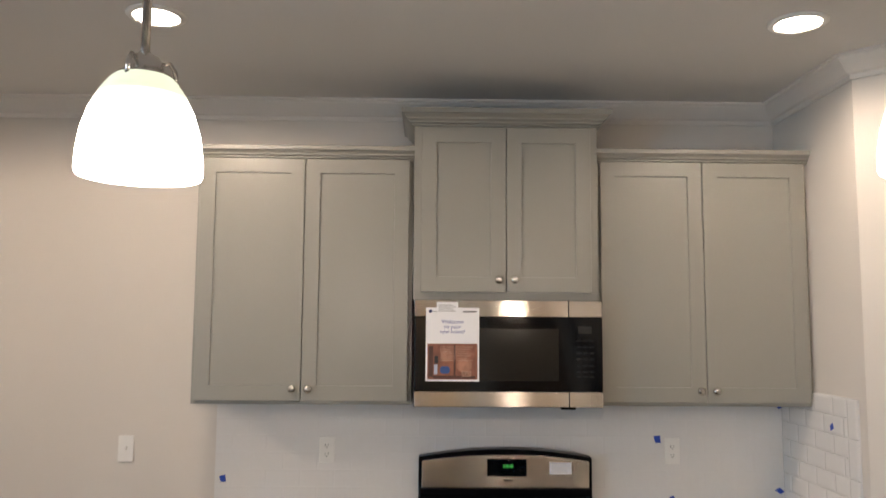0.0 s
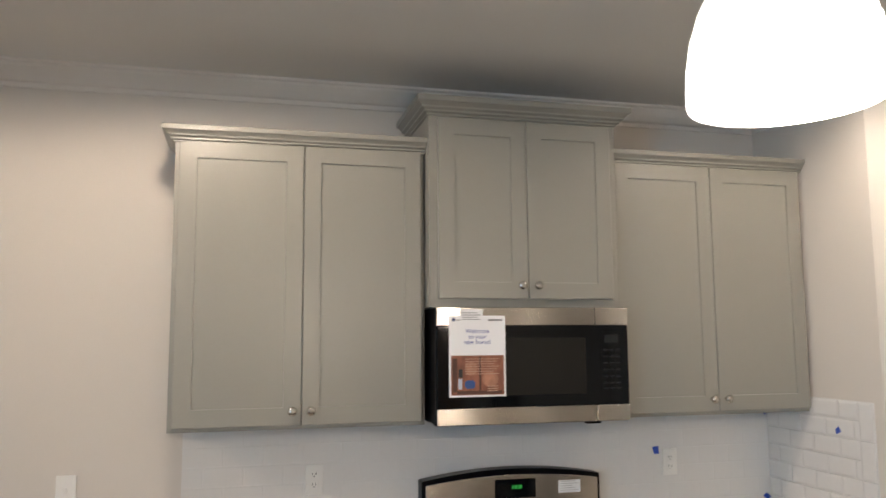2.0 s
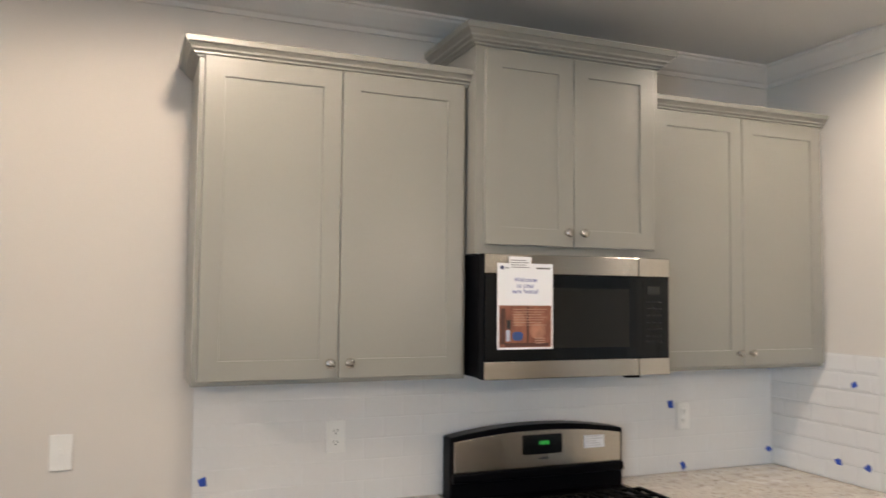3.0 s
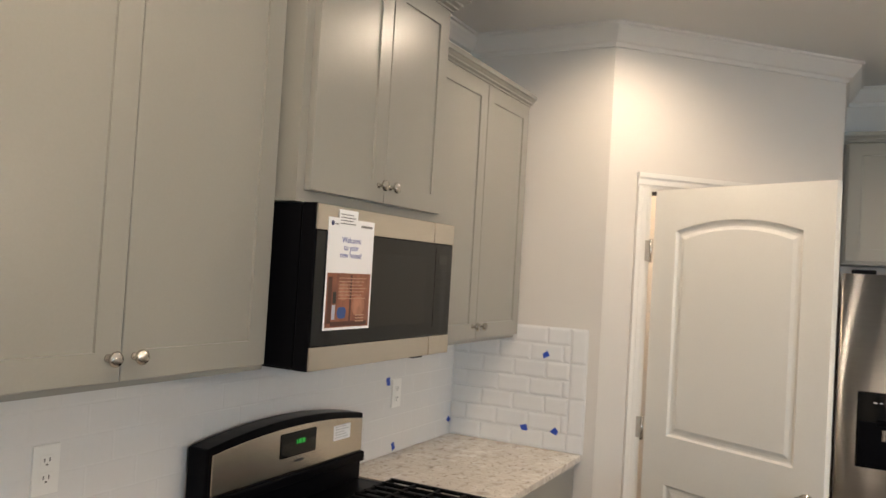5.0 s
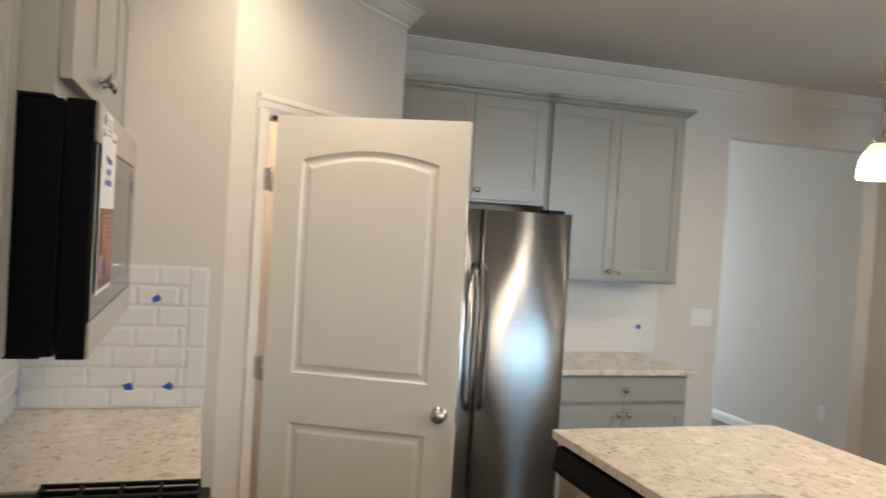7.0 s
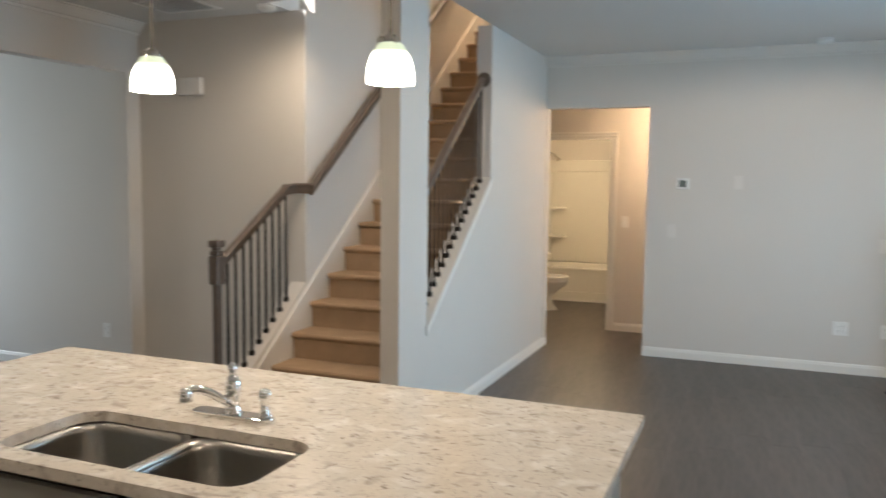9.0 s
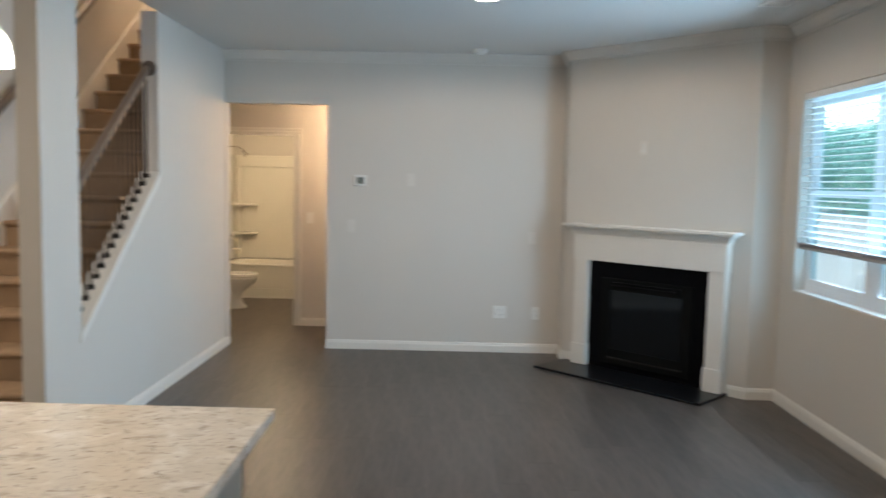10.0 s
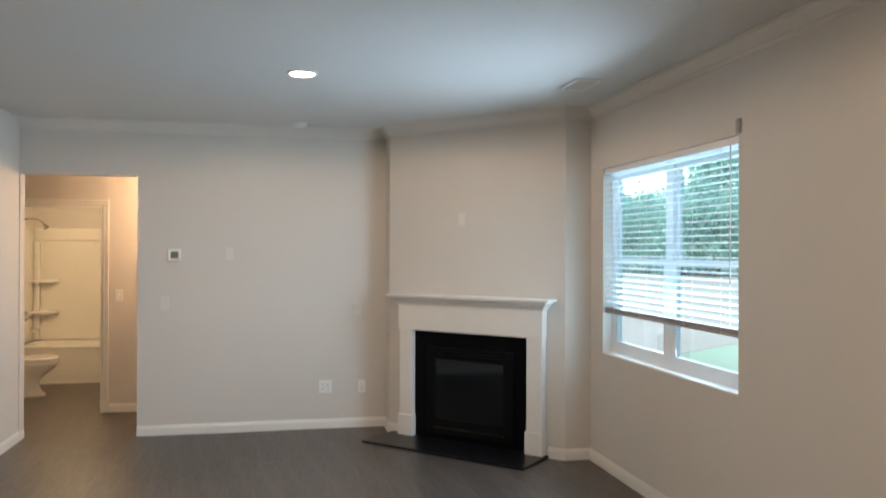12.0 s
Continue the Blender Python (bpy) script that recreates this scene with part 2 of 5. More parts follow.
def solid(name, bm, mat, label, category, kind="", place=None):
    ob = new(name, mesh_of(name, bm, mat))
    if place is not None:
        ob.matrix_basis = place
    return tagged(ob, label, category, kind=kind)


def wall(name, along, a0, a1, t0, t1, z0, z1, holes=(), mat=None, label="greige painted drywall wall"):
    """A wall along x or y from a0 to a1, between t0 and t1 in the other way, with holes (a, b, low, high)."""
    bm = bmesh.new()
    cuts = sorted({a0, a1, *[h[0] for h in holes], *[h[1] for h in holes]})
    for a, b in zip(cuts, cuts[1:]):
        mid = (a + b) / 2
        free = [(z0, z1)]
        for h in holes:
            if h[0] < mid < h[1]:
                free = [s for lo, hi in free for s in ((lo, min(hi, h[2])), (max(lo, h[3]), hi)) if s[1] - s[0] > 0.001]
        for lo, hi in free:
            add_box(bm, *((a, b, t0, t1) if along == "x" else (t0, t1, a, b)), lo, hi)
    return solid(name, bm, mat or WALL, label, "wall", "structure")

# ---- structure ----
XW, XE, YN, YS, H = -4.05, 3.02, 3.61, -4.25, 2.74
CT = 0.914
SX0, SX1 = 0.62, 1.55
wall("wall_north", "x", -4.21, 3.26, YN, YN + 0.12, 0, H)
wall("wall_west", "y", -4.37, YN, -4.21, XW, 0, H, [(-2.555, -0.783, 0.857, 2.247)])
wall("wall_south", "x", XW, 0.5, YS - 0.12, YS, 0, H, [(-0.45, 0.49, 0, 2.27)])
wall("wall_east", "y", -1.70, YN, XE, XE + 0.12, 0, H, [(-1.57, -0.40, 0, 2.36)])
wall("wall_pantry_side", "y", 2.911, YN, 1.60, 1.72, 0, H)
wall("wall_fridge_side", "x", 2.53, XE, 2.03, 2.15, 0, H)
wall("wall_entry_south", "x", 1.55, 6.7, -1.82, -1.70, 0, H)
wall("wall_entry_north", "x", 3.26, 6.7, 0.1, 0.22, 0, H)
wall("wall_entry_east", "y", -1.70, 0.1, 6.6, 6.72, 0, H, [(-1.3, -0.35, 0.05, 2.1)])
wall("wall_stair_east", "y", -5.6, -1.82, SX1, 1.67, 0, 5.2)
wall("wall_stair_upper_west", "y", -5.6, -1.42, 0.5, SX0, H + 0.16, 5.2)
wall("wall_stair_upper_north", "x", 0.5, 1.67, -1.42, -1.30, H + 0.16, 5.2)
wall("wall_stair_upper_south", "x", 0.5, 1.67, -5.72, -5.6, 2.5, 5.2)
solid("wall_stair_west", prism([(-1.01, 0), (-1.01, H), (-1.42, H), (-1.42, 0.66), (-2.62, 1.585), (-2.62, H), (-4.37, H), (-4.37, 0)], "x", 0.5, SX0), WALL,
      "painted drywall wall beside the stairs with a sloped opening", "wall", "structure")
# the wall across the pantry corner, with its doorway
pantry = Vector((2.48 - 1.60, 2.03 - 2.91, 0)).normalized()
PANTRY = Matrix.Translation((1.60, 2.91, 0)) @ Matrix.Rotation(math.atan2(pantry.y, pantry.x), 4, "Z")
PL = 1.2445
pw = wall("wall_pantry", "x", 0, PL, 0, 0.12, 0, H, [(0.20, 1.03, 0, 2.055)])
pw.matrix_basis = PANTRY
# hall and bathroom
wall("wall_bath_north", "x", -1.6, 1.55, -5.48, -5.36, 0, 2.5, [(0.07, 0.86, 0, 2.06)])
wall("wall_hall_west", "y", -5.36, -4.37, -1.72, -1.6, 0, 2.5)
wall("wall_bath_west", "y", -8.12, -5.48, -0.19, -0.07, 0, 2.5)
wall("wall_bath_east", "y", -8.12, -5.48, 1.46, 1.58, 0, 2.5)
wall("wall_bath_south", "x", -0.07, 1.46, -8.12, -8.0, 0, 2.5)
solid("ceiling", boxes((-4.21, 0.5, -4.37, 3.73, H, H + 0.16), (0.5, 1.67, -1.42, 3.73, H, H + 0.16), (1.67, 6.72, -1.82, 3.73, H, H + 0.16)), CEIL,
      "smooth white painted drywall ceiling", "ceiling", "structure")
solid("ceiling_hall", boxes((-1.72, 1.55, -5.36, -4.37, 2.42, 2.5), (-0.19, 1.58, -8.12, -5.48, 2.44, 2.5)), CEIL, "white painted hall and bathroom ceiling", "ceiling", "structure")
solid("ceiling_stair", boxes((0.5, 1.67, -5.72, -1.3, 5.2, 5.3)), CEIL, "white painted ceiling over the stairs", "ceiling", "structure")
floor = solid("floor", boxes((-4.21, 6.72, -8.12, 3.73, -0.2, -0.004)), DARK, "dark grey-brown wood-look plank floor", "floor", "structure")

CROWN = [(0, 0), (0, -0.092), (0.010, -0.092), (0.012, -0.074), (0.024, -0.068), (0.044, -0.044), (0.060, -0.022), (0.064, -0.012), (0.076, -0.010), (0.076, 0)]
BASE = [(0, 0), (0.015, 0), (0.015, 0.060), (0.011, 0.070), (0.009, 0.080), (0.004, 0.086), (0, 0.086)]
solid("crown_moulding_kitchen", sweep([(XW, -2.714, H), (XW, YN, H), (1.6, YN, H), (1.6, 2.91, H), (2.48, 2.03, H), (XE, 2.03, H), (XE, -1.70, H)], CROWN), CROWNP,
      "white painted crown moulding", "moulding", "structure")
solid("crown_moulding_living", sweep([(0.5, YS, H), (-2.63, YS, H), (-2.63, -4.0, H), (-3.84, -2.79, H), (XW, -2.79, H)], CROWN), CROWNP, "white painted crown moulding", "moulding", "structure")
for path in (((-3.74, -2.89, 0), (-3.84, -2.79, 0), (XW, -2.79, 0), (XW, YN, 0), (-1.02, YN, 0)), ((0.5, -1.01, 0), (0.5, YS - 0.12, 0)), ((-0.45, YS, 0), (-2.63, YS, 0), (-2.63, -4.0, 0), (-2.73, -3.90, 0)), ((0.0, -5.36, 0), (-1.6, -5.36, 0)),
             ((6.6, -1.70, 0), (1.67, -1.70, 0)), ((XE, 0.22, 0), (XE, -0.40, 0)), ((SX0, -1.01, 0), (0.5, -1.01, 0))):
    solid("baseboard", sweep(path, BASE), TRIM, "white painted baseboard", "baseboard", "structure")

# ---- kitchen cabinets ----


def knob_mesh():
    return lathe([(0.0085, 0), (0.0085, -0.003), (0.005, -0.006), (0.005, -0.014), (0.009, -0.018), (0.0155, -0.021), (0.0165, -0.026), (0.013, -0.031), (0.005, -0.0335)], 16, axis="y")


def shaker(w, h, d=0.02, rail=0.062):
    """A shaker door with a sunken panel, its front facing -y, from (0, 0) to (w, h)."""
    bm = bmesh.new()
    loops = []
    for inset, y in ((0.0, 0.0), (0.0, -d + 0.0015), (0.0015, -d), (rail, -d), (rail + 0.001, -d + 0.0062), (rail + 0.012, -d + 0.0062)):
        loops.append([bm.verts.new(p) for p in ((inset, y, inset), (w - inset, y, inset), (w - inset, y, h - inset), (inset, y, h - inset))])
    for a, b in zip(loops, loops[1:]):
        for i in range(4):
            bm.faces.new((a[i], a[(i + 1) % 4], b[(i + 1) % 4], b[i]))
    bm.faces.new(loops[-1])
    bm.faces.new(loops[0][::-1])
    bmesh.ops.recalc_face_normals(bm, faces=bm.faces[:])
    return bm


def cabinet(name, place, w, d, h, doors, label, knobs="low", crown=None, toe=False, drawer=0.0, group="kitchen cabinets", overlay=0.016):
    """A face-framed cabinet: back at y = 0, front at y = -d."""
    c = thing(name, place, label, "cabinet", group)
    z0 = 0.1 if toe else 0.0
    part("body", boxes((0, w, -d, -0.003, z0, h), *([(0.0, w, -d + 0.07, -0.003, 0.0, z0)] if toe else [])), GREY, c)
    low, high = z0 + overlay, h - overlay - (drawer + 0.02 if drawer else 0)
    gap = 0.0035
    dw = (w - 2 * overlay - gap * (doors - 1)) / doors
    for i in range(doors):
        x = overlay + i * (dw + gap)
        door = part("door", shaker(dw, high - low), GREY, c, place=pose(x, -d - 0.001, low))
        kx = dw - 0.031 if (i == 0 and doors > 1) else 0.031
        kz = 0.05 if knobs == "low" else high - low - 0.05
        part("knob", knob_mesh(), NICK, door, "brushed nickel knob", pose(kx, -0.02, kz))
    if drawer:
        dr = part("drawer_front", boxes((0, w - 2 * overlay, -0.02, 0, 0, drawer), bevel=0.002), GREY, c, place=pose(overlay, -d - 0.001, h - overlay - drawer))
        part("knob", knob_mesh(), NICK, dr, "brushed nickel knob", pose(w / 2 - overlay, -0.02, drawer / 2))
    if crown:
        prof = [(0, 0), (0.009, 0.001), (0.009, 0.007), (0.021, 0.011), (0.021, 0.018), (0.033, 0.024), (0.034, 0.031), (0.046, 0.042), (0.054, 0.045), (0.055, 0.066), (0.050, 0.069), (0, 0.069)]
        k = crown
        prof = [(o * k, u * k) for o, u in prof]
        path = [(0, -0.003, h - 0.02), (0, -d, h - 0.02), (w, -d, h - 0.02), (w, -0.003, h - 0.02)]
        bm = sweep(path, prof)
        part("crown", bm, GREY, c, "stepped grey crown trim", place=pose(0, 0, 0))
    return c


UB, UH = 1.36, 1.052
CR = 0.887
cabinet("wall_cabinet", pose(-1.019, YN, UB), 0.917, 0.305, UH, 2, "grey painted two-door shaker wall cabinet above the counter", crown=0.85)
cabinet("wall_cabinet", pose(0.683, YN, UB), 0.911, 0.305, UH, 2, "grey painted two-door shaker wall cabinet beside the pantry wall", crown=0.85)
cabinet("wall_cabinet", pose(-0.097, YN, 1.797), 0.772, 0.375, 0.755, 2, "grey painted taller-set shaker cabinet above the microwave", crown=1.0, overlay=0.032)
cabinet("base_cabinet", pose(-1.005, YN, 0), 0.925, 0.60, CR - 0.03, 2, "grey painted shaker base cabinet beside the range", knobs="high", toe=True, drawer=0.14)
cabinet("base_cabinet", pose(0.705, YN, 0), 0.892, 0.60, CR - 0.03, 2, "grey painted shaker base cabinet beside the pantry wall", knobs="high", toe=True, drawer=0.14)
cabinet("wall_cabinet", pose(XE, 1.085, UB, 0, 0, -90), 0.925, 0.305, UH, 2, "grey painted two-door shaker wall cabinet beside the fridge", crown=0.85)
cabinet("wall_cabinet", pose(XE, 2.022, 1.79, 0, 0, -90), 0.932, 0.305, UH - 0.43, 2, "grey painted short shaker cabinet above the fridge", crown=0.85)
cabinet("base_cabinet", pose(XE, 1.085, 0, 0, 0, -90), 0.845, 0.60, CR - 0.03, 2, "grey painted shaker base cabinet with a drawer beside the fridge", knobs="high", toe=True, drawer=0.14)


def slab(name, x0, x1, y0, y1, label, top):
    return solid(name, boxes((x0, x1, y0, y1, top - 0.03, top), bevel=0.004), GRAN, label, "countertop")


slab("countertop", -1.03, -0.078, YN - 0.645, YN - 0.004, "speckled beige granite countertop with an eased edge", CR)
slab("countertop", 0.702, 1.597, YN - 0.645, YN - 0.004, "speckled beige granite countertop with an eased edge", CR)
slab("countertop", XE - 0.645, XE - 0.004, 0.225, 1.09, "speckled granite countertop beside the fridge", CR)

# ---- island ----
IX0, IX1, IY0, IY1 = -1.115, 1.08, 0.775, 1.745


def rounded(x0, x1, y0, y1, r, n=6):
    pts = []
    for cx, cy, a0 in ((x1 - r, y1 - r, 0), (x0 + r, y1 - r, 90), (x0 + r, y0 + r, 180), (x1 - r, y0 + r, 270)):
        for i in range(n + 1):
            a = radians(a0 + 90 * i / n)
            pts.append((cx + r * math.cos(a), cy + r * math.sin(a)))
    return pts


SINK = (-0.40, 0.35, 1.362, 1.685)


def slab_with_hole(x0, x1, y0, y1, z0, z1, hole):
    bm = bmesh.new()
    outer = rounded(x0, x1, y0, y1, 0.006)
    n = len(outer)
    inner = rounded(*hole, 0.07)
    for z, flip in ((z1, False), (z0, True)):
        o = [bm.verts.new((x, y, z)) for x, y in outer]
        i = [bm.verts.new((x, y, z)) for x, y in inner]
        for k in range(n):
            f = (o[k], o[(k + 1) % n], i[(k + 1) % n], i[k])
            bm.faces.new(f[::-1] if flip else f)
        if not flip:
            top = (o, i)
        else:
            for k in range(n):
                bm.faces.new((o[k], o[(k + 1) % n], top[0][(k + 1) % n], top[0][k]))
                bm.faces.new((i[(k + 1) % n], i[k], top[1][k], top[1][(k + 1) % n]))
    bmesh.ops.recalc_face_normals(bm, faces=bm.faces[:])
    return bm


solid("island_countertop", slab_with_hole(IX0, IX1, IY0, IY1, CT - 0.03, CT, SINK), GRAN, "speckled beige granite island countertop with a sink cutout", "countertop")
island = thing("kitchen_island", pose(0, 0, 0), "grey painted kitchen island with an end panel and drawer fronts", "island")
part("body", boxes((IX0 + 0.04, 0.42, 1.09, IY1 - 0.045, 0.1, CT - 0.26), (IX0 + 0.04, -0.47, 1.09, IY1 - 0.045, CT - 0.26, CT - 0.03), (0.41, 0.425, 1.09, IY1 - 0.045, CT - 0.26, CT - 0.03),
                   (1.03, 1.05, 1.09, IY1 - 0.045, 0.0, CT - 0.03), (-0.47, 0.42, 1.09, 1.11, CT - 0.26, CT - 0.03), (IX0 + 0.04, 1.03, 1.10, IY1 - 0.12, 0, 0.1)), GREY, island)
part("back_panel", boxes((IX0 + 0.035, 1.055, 1.065, 1.088, 0, CT - 0.03)), GREY, island)
part("end_panel", boxes((IX0 + 0.018, IX0 + 0.039, 1.065, IY1 - 0.045, 0, CT - 0.03)), GREY, island)
for x0, x1 in ((IX0 + 0.06, -0.49), (-0.46, -0.04), (-0.035, 0.405)):
    h = CT - 0.06 - 0.12
    dpart = part("door", shaker(x1 - x0, h), GREY, island, place=pose(x1, IY1 - 0.044, 0.12, 0, 0, 180))
    part("knob", knob_mesh(), NICK, dpart, "brushed nickel knob", pose(0.03, -0.02, h - 0.05))
# dishwasher beside the sink
dish = thing("dishwasher", pose(0.43, 0, 0), "black-fronted dishwasher built into the island", "dishwasher")
part("tub", boxes((0, 0.595, 1.115, IY1 - 0.04, 0.1, CT - 0.04)), BLACK, dish)
part("door", boxes((0.002, 0.593, IY1 - 0.04, IY1 - 0.01, 0.1, CT - 0.14), bevel=0.004), STEELH, dish)
part("control_panel", prism([(IY1 - 0.04, CT - 0.135), (IY1 + 0.012, CT - 0.135), (IY1 + 0.018, CT - 0.11), (IY1 + 0.006, CT - 0.045), (IY1 - 0.04, CT - 0.04)], "x", 0.002, 0.593, 0.004), BLACK, dish)

sink = thing("kitchen_sink", pose(0, 0, 0), "undermount double-bowl stainless steel sink", "sink")


def bowl(x0, x1, y0, y1, depth):
    bm = bmesh.new()
    rings = []
    for k, (inset, z, r) in enumerate(((-0.012, CT - 0.031, 0.08), (0.0, CT - 0.032, 0.07), (0.004, CT - 0.06, 0.07), (0.012, CT - depth + 0.03, 0.07), (0.022, CT - depth + 0.008, 0.065), (0.045, CT - depth, 0.05))):
        rings.append([bm.verts.new((x, y, z)) for x, y in rounded(x0 + inset, x1 - inset, y0 + inset, y1 - inset, r)])
    n = len(rings[0])
    for a, b in zip(rings, rings[1:]):
        for k in range(n):
            bm.faces.new((a[k], b[k], b[(k + 1) % n], a[(k + 1) % n])).smooth = True
    bm.faces.new(rings[-1])
    return bm


part("bowl", bowl(SINK[0] - 0.004, -0.04, SINK[2] - 0.004, SINK[3] + 0.004, 0.21), SINKST, sink)
part("bowl", bowl(-0.02, SINK[1] + 0.004, SINK[2] - 0.004, SINK[3] + 0.004, 0.21), SINKST, sink)
part("divider", boxes((-0.0445, -0.0155, SINK[2] - 0.004, SINK[3] + 0.004, CT - 0.048, CT - 0.034), bevel=0.006), SINKST, sink)
for x in (-0.225, 0.165):
    part("drain", lathe([(0.045, 0), (0.042, 0.004), (0.02, 0.003), (0.018, 0.006), (0.002, 0.007)], 20, (x, 1.523, CT - 0.2095)), CHROME, sink, "chrome strainer drain")
faucet = thing("faucet", pose(-0.065, 1.262, CT), "chrome single-lever kitchen faucet with a side sprayer", "faucet")
part("base_plate", prism(rounded(-0.13, 0.13, -0.028, 0.028, 0.027), "z", 0, 0.012, 0.003), CHROME, faucet)
part("column", lathe([(0.026, 0.012), (0.024, 0.018), (0.019, 0.026), (0.019, 0.05), (0.022, 0.055), (0.022, 0.095), (0.018, 0.106), (0.013, 0.115), (0.004, 0.119)], 20), CHROME, faucet)
part("spout", tube([(0, 0.008, 0.040), (0.018, 0.030, 0.058), (0.036, 0.056, 0.080), (0.050, 0.078, 0.092), (0.062, 0.094, 0.094), (0.070, 0.104, 0.088)], 0.0120, 14), CHROME, faucet)
part("nozzle", lathe([(0.0155, 0.062), (0.0165, 0.066), (0.0165, 0.084), (0.014, 0.096), (0.006, 0.101)], 16, (0.071, 0.107, 0)), CHROME, faucet)
part("lever", lathe([(0.006, 0.115), (0.012, 0.122), (0.014, 0.135), (0.012, 0.15), (0.004, 0.154)], 12), CHROME, faucet, "clear-topped lever knob")
part("sprayer", lathe([(0.018, 0.012), (0.016, 0.02), (0.011, 0.026), (0.012, 0.055), (0.017, 0.066), (0.018, 0.082), (0.010, 0.090), (0.003, 0.092)], 16, (-0.105, 0, 0)), CHROME, faucet)

# ---- pendants and ceiling lamps ----
PENDANTS = ((-0.366, 0.899, 1.857), (0.559, 0.862, 1.868))


def pendant(x, y, z):
    p = thing("pendant_lamp", pose(x, y, z), "lit opal glass bell pendant hung over the granite island", "pendant lamp", "pendants over the island")
    part("shade", lathe([(0.0690, 0), (0.0705, 0.004), (0.0697, 0.026), (0.0660, 0.052), (0.0588, 0.076), (0.0482, 0.098), (0.0385, 0.112), (0.031, 0.119)], 40), OPAL, p, "glowing white opal glass shade")
    cap = part("cap", lathe([(0.0315, 0.113), (0.0325, 0.118), (0.030, 0.121), (0.0225, 0.124), (0.0215, 0.134), (0.017, 0.142), (0.009, 0.146), (0.006, 0.150)], 28), NICK, p, "brushed nickel cap")
    for k in range(3):
        a = radians(20 + 120 * k)
        part("clip", tube([(0.036 * math.cos(a), 0.036 * math.sin(a), 0.110), (0.0345 * math.cos(a), 0.0345 * math.sin(a), 0.128), (0.028 * math.cos(a), 0.028 * math.sin(a), 0.138), (0.020 * math.cos(a), 0.020 * math.sin(a), 0.136)], 0.0028, 8), NICK, cap, "bent nickel spring clip")
    part("rod", lathe([(0.0055, 0.148), (0.0055, H - z - 0.02)], 12), NICK, p)
    part("joint", lathe([(0.009, 0.36), (0.0095, 0.365), (0.0095, 0.395), (0.009, 0.40)], 12), NICK, p)
    part("canopy", lathe([(0.062, H - z), (0.062, H - z - 0.008), (0.05, H - z - 0.022), (0.012, H - z - 0.028)], 28), NICK, p)
    lamp("pendant_bulb", "POINT", (x, y, z - 0.03), 4.7, WARM, 0.06)


for row in PENDANTS:
    pendant(*row)


def can_light(x, y, power, cone=178, blend=0.2):
    c = thing("recessed_light", pose(x, y, H), "lit recessed ceiling light with a white trim ring", "ceiling light", "recessed lights")
    part("trim_ring", lathe([(0.078, -0.001), (0.100, -0.001), (0.100, -0.004), (0.094, -0.009), (0.080, -0.011), (0.078, -0.010)], 32, caps=False), PLAST, c)
    part("lamp_disc", lathe([(0.077, -0.002), (0.077, -0.006), (0.072, -0.008), (0.01, -0.009)], 32), LED, c, "glowing lamp disc")
    lamp("recessed_bulb", "SPOT", (x, y, H - 0.02), power, WARM, 0.07, (x + 0.0001, y, 0), cone, blend)


# the last one, at (-3.10, 1.9), is unseen and added to brighten the kitchen
for x, y, *beam in ((1.234, 2.575, 13, 172, 0.6), (-0.97, 2.59, 17, 177, 0.3), (1.25, 0.74, 7.5, 165, 0.8), (1.25, -1.10, 21, 170, 0.6), (-1.80, -2.03, 33), (-3.10, 1.9, 33)):
    can_light(x, y, *beam)

# ---- stairs ----
RISE, RUN, Y1 = 0.178, 0.24, -1.0
stairs = thing("staircase", pose(0, 0, 0), "carpeted staircase with tan carpet and white skirt boards", "staircase")
for k in range(1, 19):
    y, z = Y1 - (k - 1) * RUN, k * RISE
    prof = [(y + 0.0, z - 0.022), (y - 0.0, z - 0.012), (y - 0.008, z - 0.002), (y - 0.02, z), (y - RUN - 0.03, z), (y - RUN - 0.03, z - RISE - 0.02), (y - 0.035, z - RISE - 0.02), (y - 0.03, z - 0.045), (y - 0.012, z - 0.036)]
    part("step", prism(prof, "x", SX0 + 0.018, SX1 - 0.018), CARPET, stairs)
ys, zs = Y1 + 0.02, 0.30
slope = RISE / RUN
for x0, x1 in ((SX0, SX0 + 0.018), (SX1 - 0.018, SX1)):
    part("skirt_board", prism([(ys, 0), (ys, zs - 0.02), (Y1 - 4.4, zs + 4.4 * slope), (Y1 - 4.4, zs + 4.4 * slope - 0.45), (ys - 0.3, 0)], "x", x0, x1), TRIM, stairs)
# low curb on the open side, carrying the balusters
solid("stair_curb", prism([(-0.86, 0), (-0.86, 0.20), (-0.90, 0.26), (-1.70, 0.26 + 0.80 * slope), (-1.70, 0)], "x", SX1, 1.67), WALL, "white sloped stair curb below the balusters", "curb", "structure")


def baluster(h):
    bm = tube([(0, 0, 0), (0, 0, h)], 0.0095, 8)
    add_box(bm, -0.014, 0.014, -0.014, 0.014, 0, 0.03)
    return bm


def newel(parent, x, y, h):
    n = part("newel_post", boxes((x - 0.021, x + 0.021, y - 0.021, y + 0.021, 0, h - 0.26), bevel=0.005), RAILW, parent)
    part("newel_block", boxes((x - 0.038, x + 0.038, y - 0.038, y + 0.038, h - 0.26, h - 0.085), bevel=0.010), RAILW, n)
    part("newel_cap", boxes((x - 0.030, x + 0.030, y - 0.030, y + 0.030, h - 0.083, h - 0.055), (x - 0.022, x + 0.022, y - 0.022, y + 0.022, h - 0.055, h - 0.035), (x - 0.036, x + 0.036, y - 0.036, y + 0.036, h - 0.035, h + 0.008), bevel=0.006), RAILW, n)


